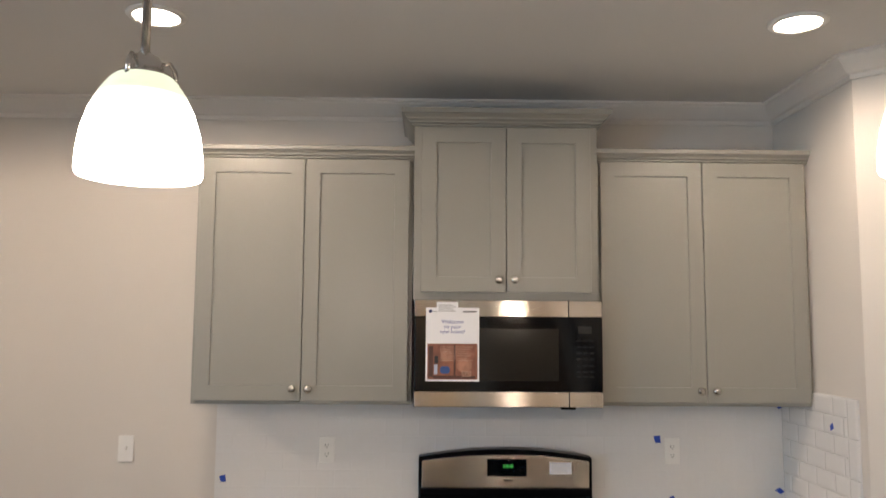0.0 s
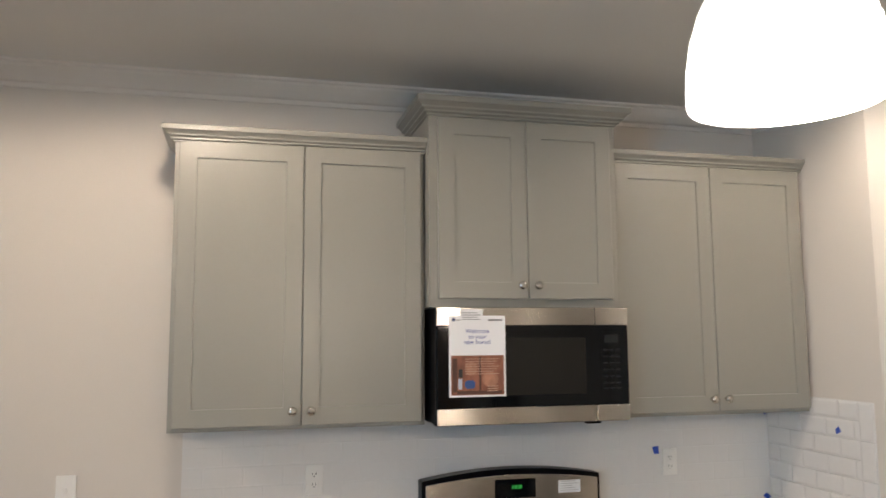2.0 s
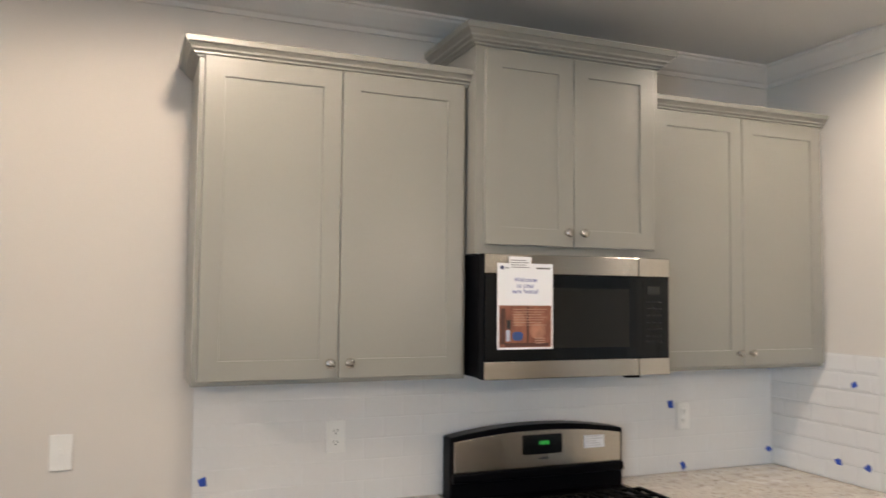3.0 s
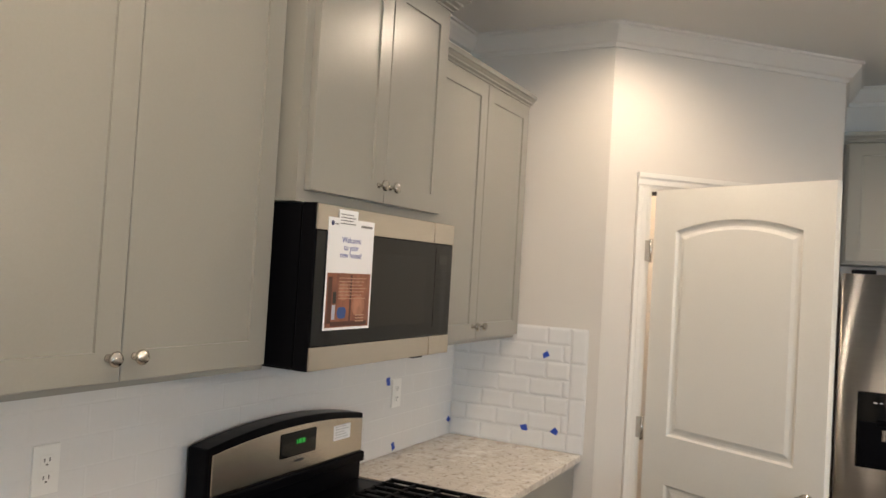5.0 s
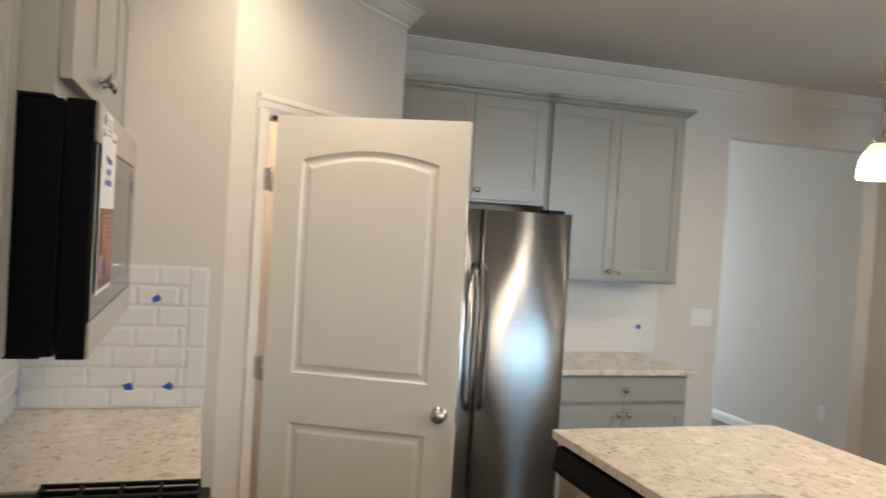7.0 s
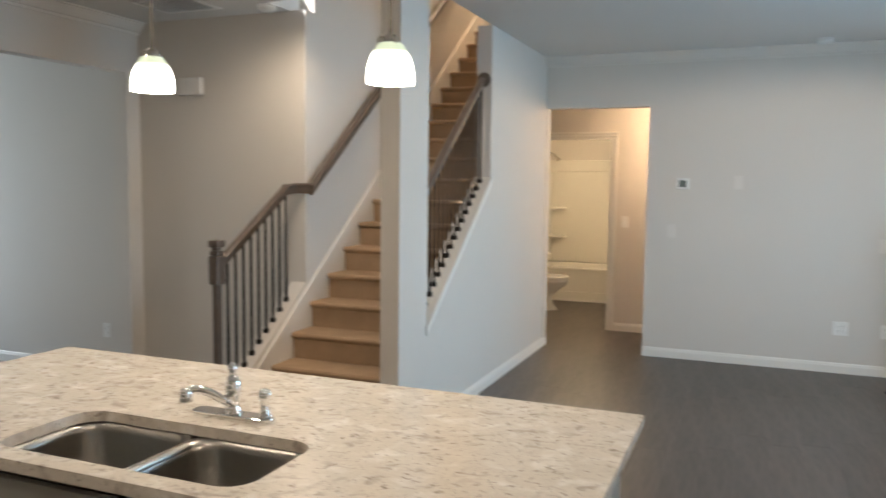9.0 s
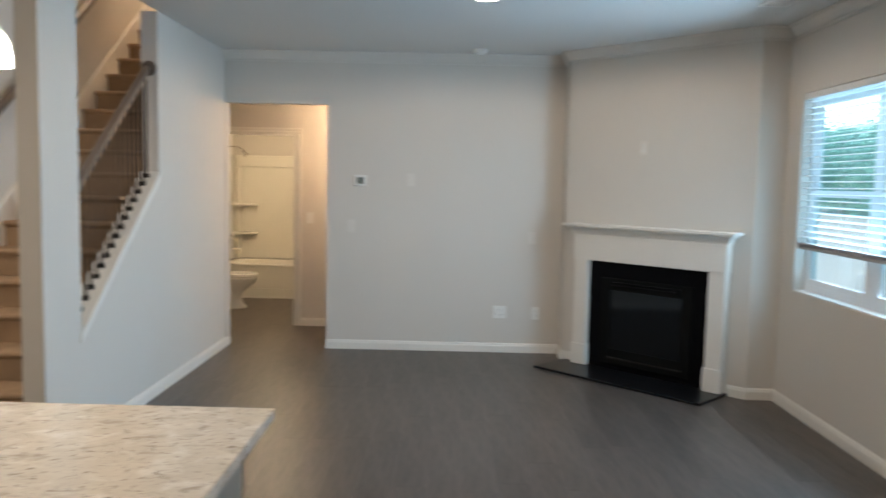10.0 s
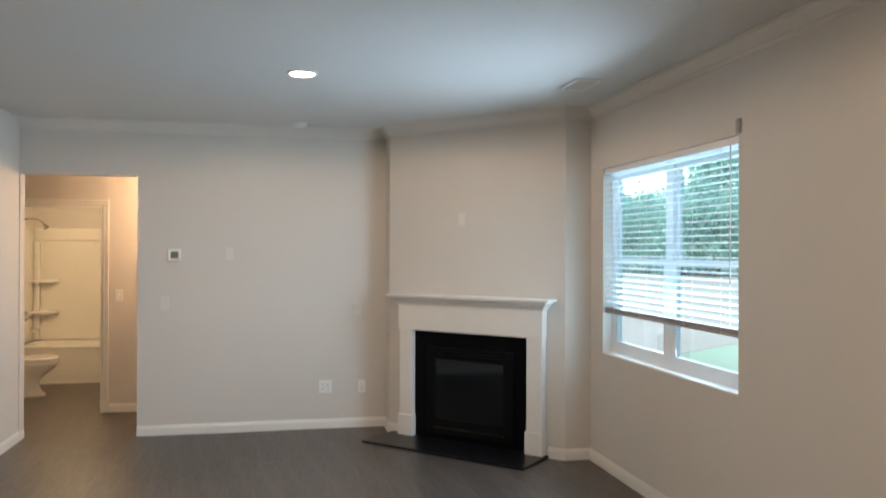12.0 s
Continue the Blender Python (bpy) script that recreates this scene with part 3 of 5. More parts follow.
def rail_bm(points, w=0.055, h=0.06):
    bm = bmesh.new()
    prof = [(-w / 2, 0), (-w / 2 + 0.008, -h * 0.35), (-w / 2 + 0.012, -h), (w / 2 - 0.012, -h), (w / 2 - 0.008, -h * 0.35), (w / 2, 0), (w / 2 - 0.012, 0.012), (-w / 2 + 0.012, 0.012)]
    return sweep(points, prof)


RX = 1.61
lower = thing("stair_railing", pose(0, 0, 0), "grey-brown wooden handrail with iron balusters beside the lowest steps", "railing")
newel(lower, RX, -0.80, 1.20)
z_bend = 1.53
part("handrail", rail_bm([(RX, -0.82, 1.08), (RX, -1.54, z_bend)]), RAILW, lower)
part("handrail", rail_bm([(RX, -1.53, z_bend), (RX, -1.66, z_bend + 0.01), (1.49, -1.70, z_bend + 0.01)]), RAILW, lower)
part("handrail", rail_bm([(1.49, -1.67, z_bend + 0.0), (1.49, -4.6, z_bend + 2.93 * slope)]), RAILW, lower)
for i in range(9):
    y = -0.90 - i * 0.080
    zb = 0.26 + (-0.90 - y) * slope
    part("baluster", baluster(1.02 + (-0.84 - y) * 0.643 - zb), IRON, lower, place=pose(RX, y, zb))
upper = thing("stair_railing", pose(0, 0, 0), "grey-brown wooden handrail with iron balusters in the wall opening", "railing")
ux = 0.56
part("handrail", rail_bm([(ux, -1.42, 1.46), (ux, -2.56, 2.34)]), RAILW, upper)
part("rosette", lathe([(0.055, 0), (0.055, 0.012), (0.05, 0.018), (0.01, 0.02)], 20, (ux, -2.619, 2.34), axis="y"), RAILW, upper)
for i in range(16):
    y = -1.455 - i * 0.0735
    zb = 0.69 + (-1.42 - y) * 0.771
    part("baluster", baluster(1.40 + (-1.42 - y) * 0.772 - zb), IRON, upper, place=pose(ux, y, zb))
solid("sloped_sill", prism([(-1.422, 0.66), (-1.422, 0.69), (-2.618, 1.612), (-2.618, 1.587)], "x", 0.485, SX0 + 0.012), TRIM, "white sloped cap board under the balusters", "trim", "structure")

# ---- fireplace ----
n45 = Vector((1, 1, 0)).normalized()
u45 = Vector((-1, 1, 0)).normalized()
solid("wall_chimney", prism([(-4.05, YS), (-2.63, YS), (-2.63, -4.0), (-3.84, -2.79), (-4.05, -2.79)], "z", 0, H), WALL, "greige painted angled chimney wall", "wall", "structure")
# local y faces the room, y = 0 is the chimney wall
FP = Matrix.Translation(n45 * -4.6885 + u45 * -0.11) @ Matrix.Rotation(radians(-45), 4, "Z")
fire = thing("fireplace", FP, "white wooden mantel surround with a black gas firebox", "fireplace")
FH, FO, FL = 0.94, 0.553, 0.688
for s in (-1, 1):
    a, b = sorted((s * FO, s * FL))
    leg = part("leg", boxes((a, b, 0.0, 0.075, 0.02, FH), bevel=0.003), TRIM, fire)
    part("plinth", boxes((a - 0.008, b + 0.008, 0.0, 0.09, 0.02, 0.20), bevel=0.004), TRIM, leg)
part("frieze", boxes((-FL - 0.008, FL + 0.008, 0.0, 0.085, FH, 1.155), bevel=0.003), TRIM, fire)
mantel_prof = [(0, 0), (0.006, 0), (0.009, 0.014), (0.020, 0.022), (0.026, 0.034), (0.040, 0.050), (0.050, 0.058), (0.052, 0.073), (0, 0.073)]
part("bed_moulding", sweep([(FL + 0.008, 0.0, 1.155), (FL + 0.008, 0.085, 1.155), (-FL - 0.008, 0.085, 1.155), (-FL - 0.008, 0.0, 1.155)], mantel_prof), TRIM, fire)
part("mantel_shelf", boxes((-0.782, 0.782, 0.0, 0.165, 1.228, 1.250), bevel=0.004), TRIM, fire)
for x0, x1, z0, z1 in ((-FO, -0.36, 0.02, FH), (0.36, FO, 0.02, FH), (-0.36, 0.36, 0.78, FH), (-0.36, 0.36, 0.02, 0.08)):
    part("slate_panel", boxes((x0 + 0.0005, x1 - 0.0005, 0.0, 0.03, z0, z1), bevel=0.001), SLATE, fire, "black slate facing slab")
part("firebox_frame", boxes((-0.42, -0.33, 0.03, 0.05, 0.07, 0.80), (0.33, 0.42, 0.03, 0.05, 0.07, 0.80), (-0.33, 0.33, 0.03, 0.05, 0.70, 0.80), (-0.33, 0.33, 0.03, 0.05, 0.07, 0.20), bevel=0.004), BLACKM, fire)
part("louvre", boxes((-0.33, 0.33, 0.05, 0.056, 0.735, 0.745), (-0.33, 0.33, 0.05, 0.056, 0.76, 0.77)), BLACK, fire)
part("glass_front", boxes((-0.33, 0.33, 0.034, 0.040, 0.20, 0.70)), BLKGL, fire, "dark reflective fireplace glass")
part("lower_grille_line", boxes((-0.34, 0.34, 0.05, 0.058, 0.115, 0.128)), IRON, fire)
hearth = solid("hearth", boxes((-0.765, 0.765, 0.0, 0.445, 0.0, 0.02), bevel=0.004), HEARTH, "low black slate hearth slab on the floor", "hearth", place=FP @ pose(0.045, 0.002, 0))
solid("sill_apron", prism([(-1.40, 0.615), (-1.40, 0.672), (-2.62, 1.612), (-2.62, 1.545)], "x", 0.488, 0.4995), TRIM, "white sloped apron board below the stair opening", "trim", "structure")

# ---- range ----
stove = thing("range", pose(-0.070, YN - 0.005, 0), "black and stainless steel gas range with an arched backguard", "range")
RW = 0.765
part("body", boxes((0.002, RW - 0.002, -0.64, -0.02, 0.0, 0.862), bevel=0.004), BLACK, stove)
part("cooktop", boxes((0, RW, -0.665, -0.07, 0.862, 0.883), bevel=0.006), BLACK, stove, "black enamel cooktop")
part("oven_door", boxes((0.01, RW - 0.01, -0.675, -0.642, 0.22, 0.76), bevel=0.005), STEELH, stove)
part("oven_handle", tube([(0.06, -0.70, 0.72), (0.10, -0.72, 0.72), (RW - 0.10, -0.72, 0.72), (RW - 0.06, -0.70, 0.72)], 0.011), STEELH, stove)
part("drawer", boxes((0.01, RW - 0.01, -0.672, -0.642, 0.06, 0.20), bevel=0.005), STEELH, stove)
part("control_strip", boxes((0.005, RW - 0.005, -0.680, -0.642, 0.760, 0.858), bevel=0.006), STEELH, stove)
for i in range(5):
    part("burner_knob", lathe([(0.022, -0.681), (0.022, -0.70), (0.017, -0.715), (0.003, -0.717)], 16, (0.10 + i * 0.14, 0, 0.835), axis="y"), BLACK, stove)


def arch(w, z0, z1, rise, n=14, shrink=0.0):
    """An outline with an arched top: x from 0 to w."""
    pts = [(shrink, z0), (w - shrink, z0)]
    for i in range(n + 1):
        x = w - shrink - (w - 2 * shrink) * i / n
        pts.append((x, z1 + rise * (1 - (2 * x / w - 1) ** 2)))
    return pts


part("backguard", prism(arch(RW, 0.883, 1.115, 0.035), "y", -0.105, -0.03, 0.006), BLACK, stove, "black backguard with an arched top")
part("control_panel", prism(arch(RW, 0.985, 1.098, 0.030, shrink=0.014), "y", -0.113, -0.104, 0.003), STEELH, stove, "brushed stainless control panel")
part("lower_lip", boxes((0.004, RW - 0.004, -0.124, -0.104, 0.948, 0.984), bevel=0.007), BLACK, stove, "glossy black lip under the control panel")
DIGITS = glow("green_digits", (0.02, 0.45, 0.05), 0.16)
DIGITS.node_tree.nodes["Principled BSDF"].inputs["Base Color"].default_value = (0.01, 0.03, 0.01, 1)
disp = part("display", boxes((0.300, 0.475, -0.117, -0.112, 1.035, 1.110), bevel=0.002), BLKGL, stove, "black oven display")
part("display_digits", boxes((0.372, 0.378, -0.1185, -0.117, 1.072, 1.086), (0.382, 0.396, -0.1185, -0.117, 1.072, 1.086), (0.400, 0.414, -0.1185, -0.117, 1.072, 1.086)), DIGITS, disp, "green clock digits")
part("sticker", boxes((0.575, 0.672, -0.1145, -0.1125, 1.045, 1.095)), PAPER, stove, "white paper sticker")
part("sticker_print", boxes(*[(0.584, 0.662 - 0.014 * (i % 3), -0.1152, -0.1144, 1.053 + i * 0.009, 1.0555 + i * 0.009) for i in range(5)]), material("pale_grey_print", (0.5, 0.5, 0.5), 0.6), stove)
part("badge", boxes((0.372, 0.415, -0.1145, -0.1125, 1.015, 1.021)), DARK, stove)
for gx in (0.02, 0.268, 0.516):
    g = part("grate", boxes(*[(gx + i * 0.0545, gx + i * 0.0545 + 0.011, -0.64, -0.25, 0.901, 0.912) for i in range(5)],
                            *[(gx, gx + 0.229, y, y + 0.011, 0.899, 0.910) for y in (-0.64, -0.545, -0.45, -0.355, -0.261)],
                            *[(gx + a, gx + a + 0.011, y, y + 0.011, 0.883, 0.900) for a in (0, 0.218) for y in (-0.64, -0.261)],
                            *[(gx + a, gx + a + 0.011, y, y + 0.04, 0.911, 0.917) for a in (0.03, 0.09, 0.15, 0.20) for y in (-0.61, -0.52, -0.42, -0.31)]), BLACKM, stove, "black cast iron grate")
    for y in (-0.55, -0.35):
        part("burner", lathe([(0.05, 0.883), (0.05, 0.889), (0.036, 0.891), (0.036, 0.896), (0.004, 0.898)], 20, (gx + 0.115, y, 0)), BLACKM, stove)

# ---- microwave ----
MW = 0.765
micro = thing("microwave", pose(-0.089, YN - 0.004, 1.365), "stainless and black over-the-range microwave with a paper notice taped on", "microwave")
part("case", boxes((0.002, MW - 0.002, -0.385, 0.0, 0.004, 0.428), bevel=0.003), BLACK, micro, "black painted steel case")
part("underside", boxes((0.03, MW - 0.03, -0.36, -0.03, -0.004, 0.004)), BLACKM, micro)
door = part("door", boxes((0, MW, -0.433, -0.388, 0.0, 0.430), bevel=0.003), BLACK, micro)
part("top_strip", boxes((0.0015, 0.625, -0.4385, -0.432, 0.362, 0.4285), bevel=0.002), STEELH, door, "brushed stainless strip")
part("top_strip", boxes((0.628, MW - 0.0015, -0.4385, -0.432, 0.362, 0.4285), bevel=0.002), STEELH, door, "brushed stainless strip")
part("bottom_strip", boxes((0.0015, 0.625, -0.4385, -0.432, 0.0015, 0.062), bevel=0.002), STEELH, door, "brushed stainless strip")
part("bottom_strip", boxes((0.628, MW - 0.0015, -0.4385, -0.432, 0.0015, 0.062), bevel=0.002), STEELH, door, "brushed stainless strip")
part("glass", boxes((0.004, MW - 0.004, -0.437, -0.432, 0.064, 0.360), bevel=0.0015), BLKGL, door, "black glass door")
part("window_mesh", boxes((0.13, 0.585, -0.4378, -0.436, 0.105, 0.315)), material("dark_door_mesh", (0.013, 0.0125, 0.011), 0.14, vary=0.04, scale=40, fine=300, spec=0.36), door, "dark grey mesh window")
keys = part("keypad", boxes((0.645, 0.745, -0.4378, -0.436, 0.09, 0.345)), BLKGL, door)
part("keypad_display", boxes((0.665, 0.72, -0.4384, -0.4372, 0.295, 0.325)), material("grey_lcd", (0.016, 0.018, 0.018), 0.2), keys)
GLYPH = material("grey_print", (0.16, 0.16, 0.16), 0.5)
part("key_print", boxes(*[(0.658 + i * 0.026, 0.676 + i * 0.026, -0.43795, -0.4372, z, z + 0.006) for i in range(3) for z in (0.12, 0.14, 0.165, 0.19, 0.215, 0.24, 0.265)]), material("dim_key_print", (0.020, 0.020, 0.020), 0.08, spec=0.36), keys)
part("vent_lip", boxes((0.60, 0.66, -0.40, -0.37, -0.012, -0.003), bevel=0.002), BLACK, micro)

# the notice hung on the microwave
notice = thing("paper_notice", pose(-0.042, YN - 0.004 - 0.4395, 1.468), "white printed notice with a brown picture taped to the microwave", "notice")
part("sheet", boxes((0, 0.216, -0.0006, 0, 0, 0.295)), PAPER, notice)
COPPER = material("printed_copper_picture", (0.22, 0.080, 0.045), 0.45, vary=0.60, scale=9, fine=30, stretch=(1.6, 1, 0.5))
PEACH = material("printed_peach_tone", (0.34, 0.155, 0.095), 0.45, vary=0.45, scale=14, fine=40, stretch=(1.5, 1, 0.6))
UMBER = material("printed_umber_tone", (0.075, 0.026, 0.016), 0.45, vary=0.35, scale=12, fine=40)
pic = part("picture", boxes((0.007, 0.209, -0.0012, -0.0005, 0.007, 0.150)), COPPER, notice, "brown printed picture")
part("picture_light", prism(rounded(0.126, 0.186, 0.036, 0.090, 0.026), "y", -0.0015, -0.0011), PEACH, pic)
part("picture_light", prism(rounded(0.062, 0.104, 0.078, 0.128, 0.020), "y", -0.0015, -0.0011), PEACH, pic)
part("picture_shade", boxes((0.113, 0.121, -0.00155, -0.0011, 0.020, 0.146), (0.012, 0.030, -0.00155, -0.0011, 0.018, 0.140), (0.030, 0.200, -0.00155, -0.0011, 0.010, 0.022)), UMBER, pic)
part("picture_bars", boxes(*[(0.06, 0.19 - 0.01 * (i % 3), -0.0017, -0.0011, 0.136 - i * 0.009, 0.138 - i * 0.009) for i in range(7)], *[(0.145, 0.185, -0.0017, -0.0011, 0.02 + i * 0.008, 0.023 + i * 0.008) for i in range(3)]), material("pale_print", (0.45, 0.28, 0.20), 0.6), pic)
part("picture_phone", boxes((0.036, 0.050, -0.0018, -0.0011, 0.07, 0.10)), DARK, pic)
part("picture_card", boxes((0.034, 0.048, -0.0018, -0.0011, 0.028, 0.066)), material("pale_blue_print", (0.45, 0.5, 0.6), 0.6), pic)
part("picture_box", prism(rounded(0.058, 0.098, 0.03, 0.06, 0.012), "y", -0.0018, -0.0011), material("blue_print", (0.03, 0.08, 0.25), 0.5), pic)
part("slip", boxes((0.043, 0.130, -0.0022, -0.0012, 0.272, 0.318)), PAPER, notice, "small white slip taped above")
part("slip_print", boxes(*[(0.05, 0.12 - 0.012 * (i % 2), -0.0027, -0.0021, 0.280 + i * 0.008, 0.2825 + i * 0.008) for i in range(4)]), GLYPH, notice)
part("mark", lathe([(0.007, 0), (0.007, -0.0012), (0.001, -0.0013)], 14, (0.018, 0, 0.280), axis="y"), material("navy_print", (0.03, 0.04, 0.12), 0.5), notice)
part("mark_bar", boxes((0.028, 0.075, -0.0012, -0.0005, 0.277, 0.280)), GLYPH, notice)
part("mark_bar", boxes((0.150, 0.205, -0.0012, -0.0005, 0.276, 0.282)), GLYPH, notice)
INK = material("blue_ink", (0.04, 0.06, 0.30), 0.6)


def writing(text, size, place, mat, parent, name="writing"):
    curve = bpy.data.curves.new("writing", "FONT")
    curve.body, curve.size, curve.align_x, curve.align_y, curve.extrude = text, size, "CENTER", "CENTER", 0.0002
    curve.materials.append(mat)
    ob = new(name, curve)
    ob.parent = parent
    ob.matrix_basis = place
    return ob


for i, line in enumerate(("Welcome", "to your", "new home!")):
    writing(line, 0.0225, pose(0.108, -0.0010, 0.238 - i * 0.020, 90, 0, 0), INK, notice)

# ---- fridge ----
fridge = thing("refrigerator", pose(XE - 0.02, 2.012, 0, 0, 0, -90), "stainless steel side-by-side refrigerator with a black water dispenser", "refrigerator")
FW, FD, FHT = 0.905, 0.70, 1.735
part("cabinet", boxes((0.004, FW - 0.004, -FD + 0.07, -0.01, 0.02, FHT - 0.015), bevel=0.004), material("grey_fridge_side", (0.11, 0.11, 0.115), 0.4), fridge)
part("toe_grille", boxes((0.02, FW - 0.02, -FD + 0.075, -FD + 0.095, 0.01, 0.10)), BLACK, fridge)


def fridge_door(x0, x1):
    pts = []
    n = 32
    for i in range(n + 1):
        u = i / n
        x = x0 + (x1 - x0) * u
        pts.append((x, -FD - 0.006 * (1 - (2 * u - 1) ** 2) - 0.008 * (1 - (2 * u - 1) ** 8)))
    pts += [(x1, -FD + 0.062), (x0, -FD + 0.062)]
    bm = prism(pts, "z", 0.11, FHT)
    for f in bm.faces:
        f.smooth = abs(f.normal.z) < 0.1 and f.normal.y < -0.1
    return bm


SEAM = 0.40
ld = part("freezer_door", fridge_door(0.002, SEAM - 0.003), STEEL, fridge, "stainless steel freezer door")
rd = part("fridge_door", fridge_door(SEAM + 0.003, FW - 0.002), STEEL, fridge, "stainless steel fridge door")
for x, d in ((SEAM - 0.035, ld), (SEAM + 0.035, rd)):
    part("handle", tube([(x, -FD - 0.005, 0.70), (x, -FD - 0.05, 0.73), (x, -FD - 0.062, 0.85), (x, -FD - 0.066, 1.07), (x, -FD - 0.062, 1.30), (x, -FD - 0.05, 1.42), (x, -FD - 0.005, 1.45)], 0.0135, 12), STEEL, d, "curved stainless bar handle")
part("dispenser", boxes((0.085, 0.305, -FD - 0.024, -FD - 0.0, 0.88, 1.215), bevel=0.008), BLKGL, ld, "black glass water dispenser")
for x in (0.09, FW - 0.09):
    part("hinge_cover", boxes((x - 0.05, x + 0.05, -FD + 0.0, -FD + 0.12, FHT, FHT + 0.02), bevel=0.006), BLACK, fridge)
# dispenser recess and paddle stand proud of the panel as thin parts of the fridge
part("dispenser_recess", boxes((0.092, 0.298, -FD - 0.026, -FD - 0.023, 0.89, 1.085), bevel=0.001), BLACK, fridge)
part("dispenser_paddle", boxes((0.186, 0.204, -FD - 0.032, -FD - 0.025, 1.005, 1.055), bevel=0.003), NICK, fridge, "chrome dispenser paddle")
part("dispenser_label", boxes((0.235, 0.285, -FD - 0.0255, -FD - 0.0235, 1.185, 1.200)), material("yellow_label", (0.65, 0.6, 0.05), 0.5), fridge, "small yellow label")

part("dispenser_print", boxes(*[(x, x + 0.012, -FD - 0.0255, -FD - 0.0235, 1.168, 1.172) for x in (0.15, 0.173, 0.252)]), PAPER, fridge, "small white printed marks")
part("dispenser_spouts", boxes((0.165, 0.225, -FD - 0.034, -FD - 0.023, 1.07, 1.10), bevel=0.006), BLACK, fridge)

# ---- pantry door ----


def panel(w, h, rise, x0, z0, face):
    """A moulded, slightly raised panel with an arched top; face is -1 or 1."""
    bm = bmesh.new()
    base = [(0, 0), (w, 0)] + [(w - w * i / 12, h - rise + rise * (1 - (1 - 2 * i / 12) ** 2)) for i in range(13)]
    loops = []
    for inset, depth in ((0.0, 0.0), (0.008, -0.008), (0.016, -0.010), (0.026, -0.009), (0.040, -0.003)):
        loops.append([bm.verts.new((x0 + w / 2 + (x - w / 2) * (1 - 2 * inset / w), face * (0.0175 + depth), z0 + h / 2 + (z - h / 2) * (1 - 2 * inset / h))) for x, z in base])
    n = len(base)
    for a, b in zip(loops, loops[1:]):
        for i in range(n):
            bm.faces.new((a[i], a[(i + 1) % n], b[(i + 1) % n], b[i]))
    bm.faces.new(loops[-1])
    bmesh.ops.recalc_face_normals(bm, faces=bm.faces[:])
    if (bm.faces[-1:] or [None])[0].normal.y * face < 0:
        bmesh.ops.reverse_faces(bm, faces=bm.faces[:])
    return bm


DW, DH = 0.788, 2.03
PX0, PX1 = 0.115, DW - 0.115
pdoor = thing("door_pantry", pose(1.728, 2.723, 0.008, 0, 0, -116.8), "white two-panel arched interior door standing open", "door")
pdoor["kind"] = "structure"
top_rail = [(PX0, DH), (PX1, DH)] + [(PX1 - (PX1 - PX0) * i / 12, 1.855 + 0.045 * (1 - (1 - 2 * i / 12) ** 2)) for i in range(13)]
for x0, x1 in ((0, PX0), (PX1, DW)):
    part("stile", boxes((x0, x1, -0.0175, 0.0175, 0, DH)), DOORP, pdoor)
for z0, z1 in ((0, 0.24), (0.80, 1.0)):
    part("rail", boxes((PX0, PX1, -0.0175, 0.0175, z0, z1)), DOORP, pdoor)
part("rail", prism(top_rail, "y", -0.0175, 0.0175), DOORP, pdoor, "arched top rail")
part("core", boxes((PX0, PX1, -0.004, 0.004, 0.22, 1.87)), DOORP, pdoor)
for face in (-1, 1):
    part("upper_panel", panel(PX1 - PX0, 0.90, 0.045, PX0, 1.0, face), DOORP, pdoor, "arched moulded panel")
    part("lower_panel", panel(PX1 - PX0, 0.56, 0.0, PX0, 0.24, face), DOORP, pdoor)
    part("knob", lathe([(0.032, 0.017 * face), (0.032, 0.021 * face), (0.014, 0.026 * face), (0.012, 0.040 * face), (0.024, 0.050 * face), (0.029, 0.062 * face), (0.024, 0.074 * face), (0.004, 0.078 * face)], 24, (DW - 0.06, 0, 0.89), axis="y"), NICK, pdoor, "round satin nickel knob")
part("pin_cap", boxes((-0.016, 0.004, -0.027, -0.018, DH - 0.022, DH - 0.004), bevel=0.002), IRON, pdoor, "dark bronze pin cap")
part("latch_plate", boxes((DW - 0.001, DW + 0.0015, -0.012, 0.012, 0.86, 0.92)), NICK, pdoor)
for z in (0.20, 1.01, 1.77):
    hinge = part("hinge", tube([(-0.011, -0.022, z - 0.05), (-0.011, -0.022, z + 0.05)], 0.008, 12), NICK, pdoor, "satin nickel hinge")
    part("hinge_leaf", boxes((-0.052, -0.012, -0.0235, -0.0205, z - 0.045, z + 0.045), bevel=0.001), NICK, hinge)
casing = thing("pantry_door_casing", PANTRY, "white moulded casing and jamb around the pantry doorway", "door casing")
casing["kind"] = "structure"


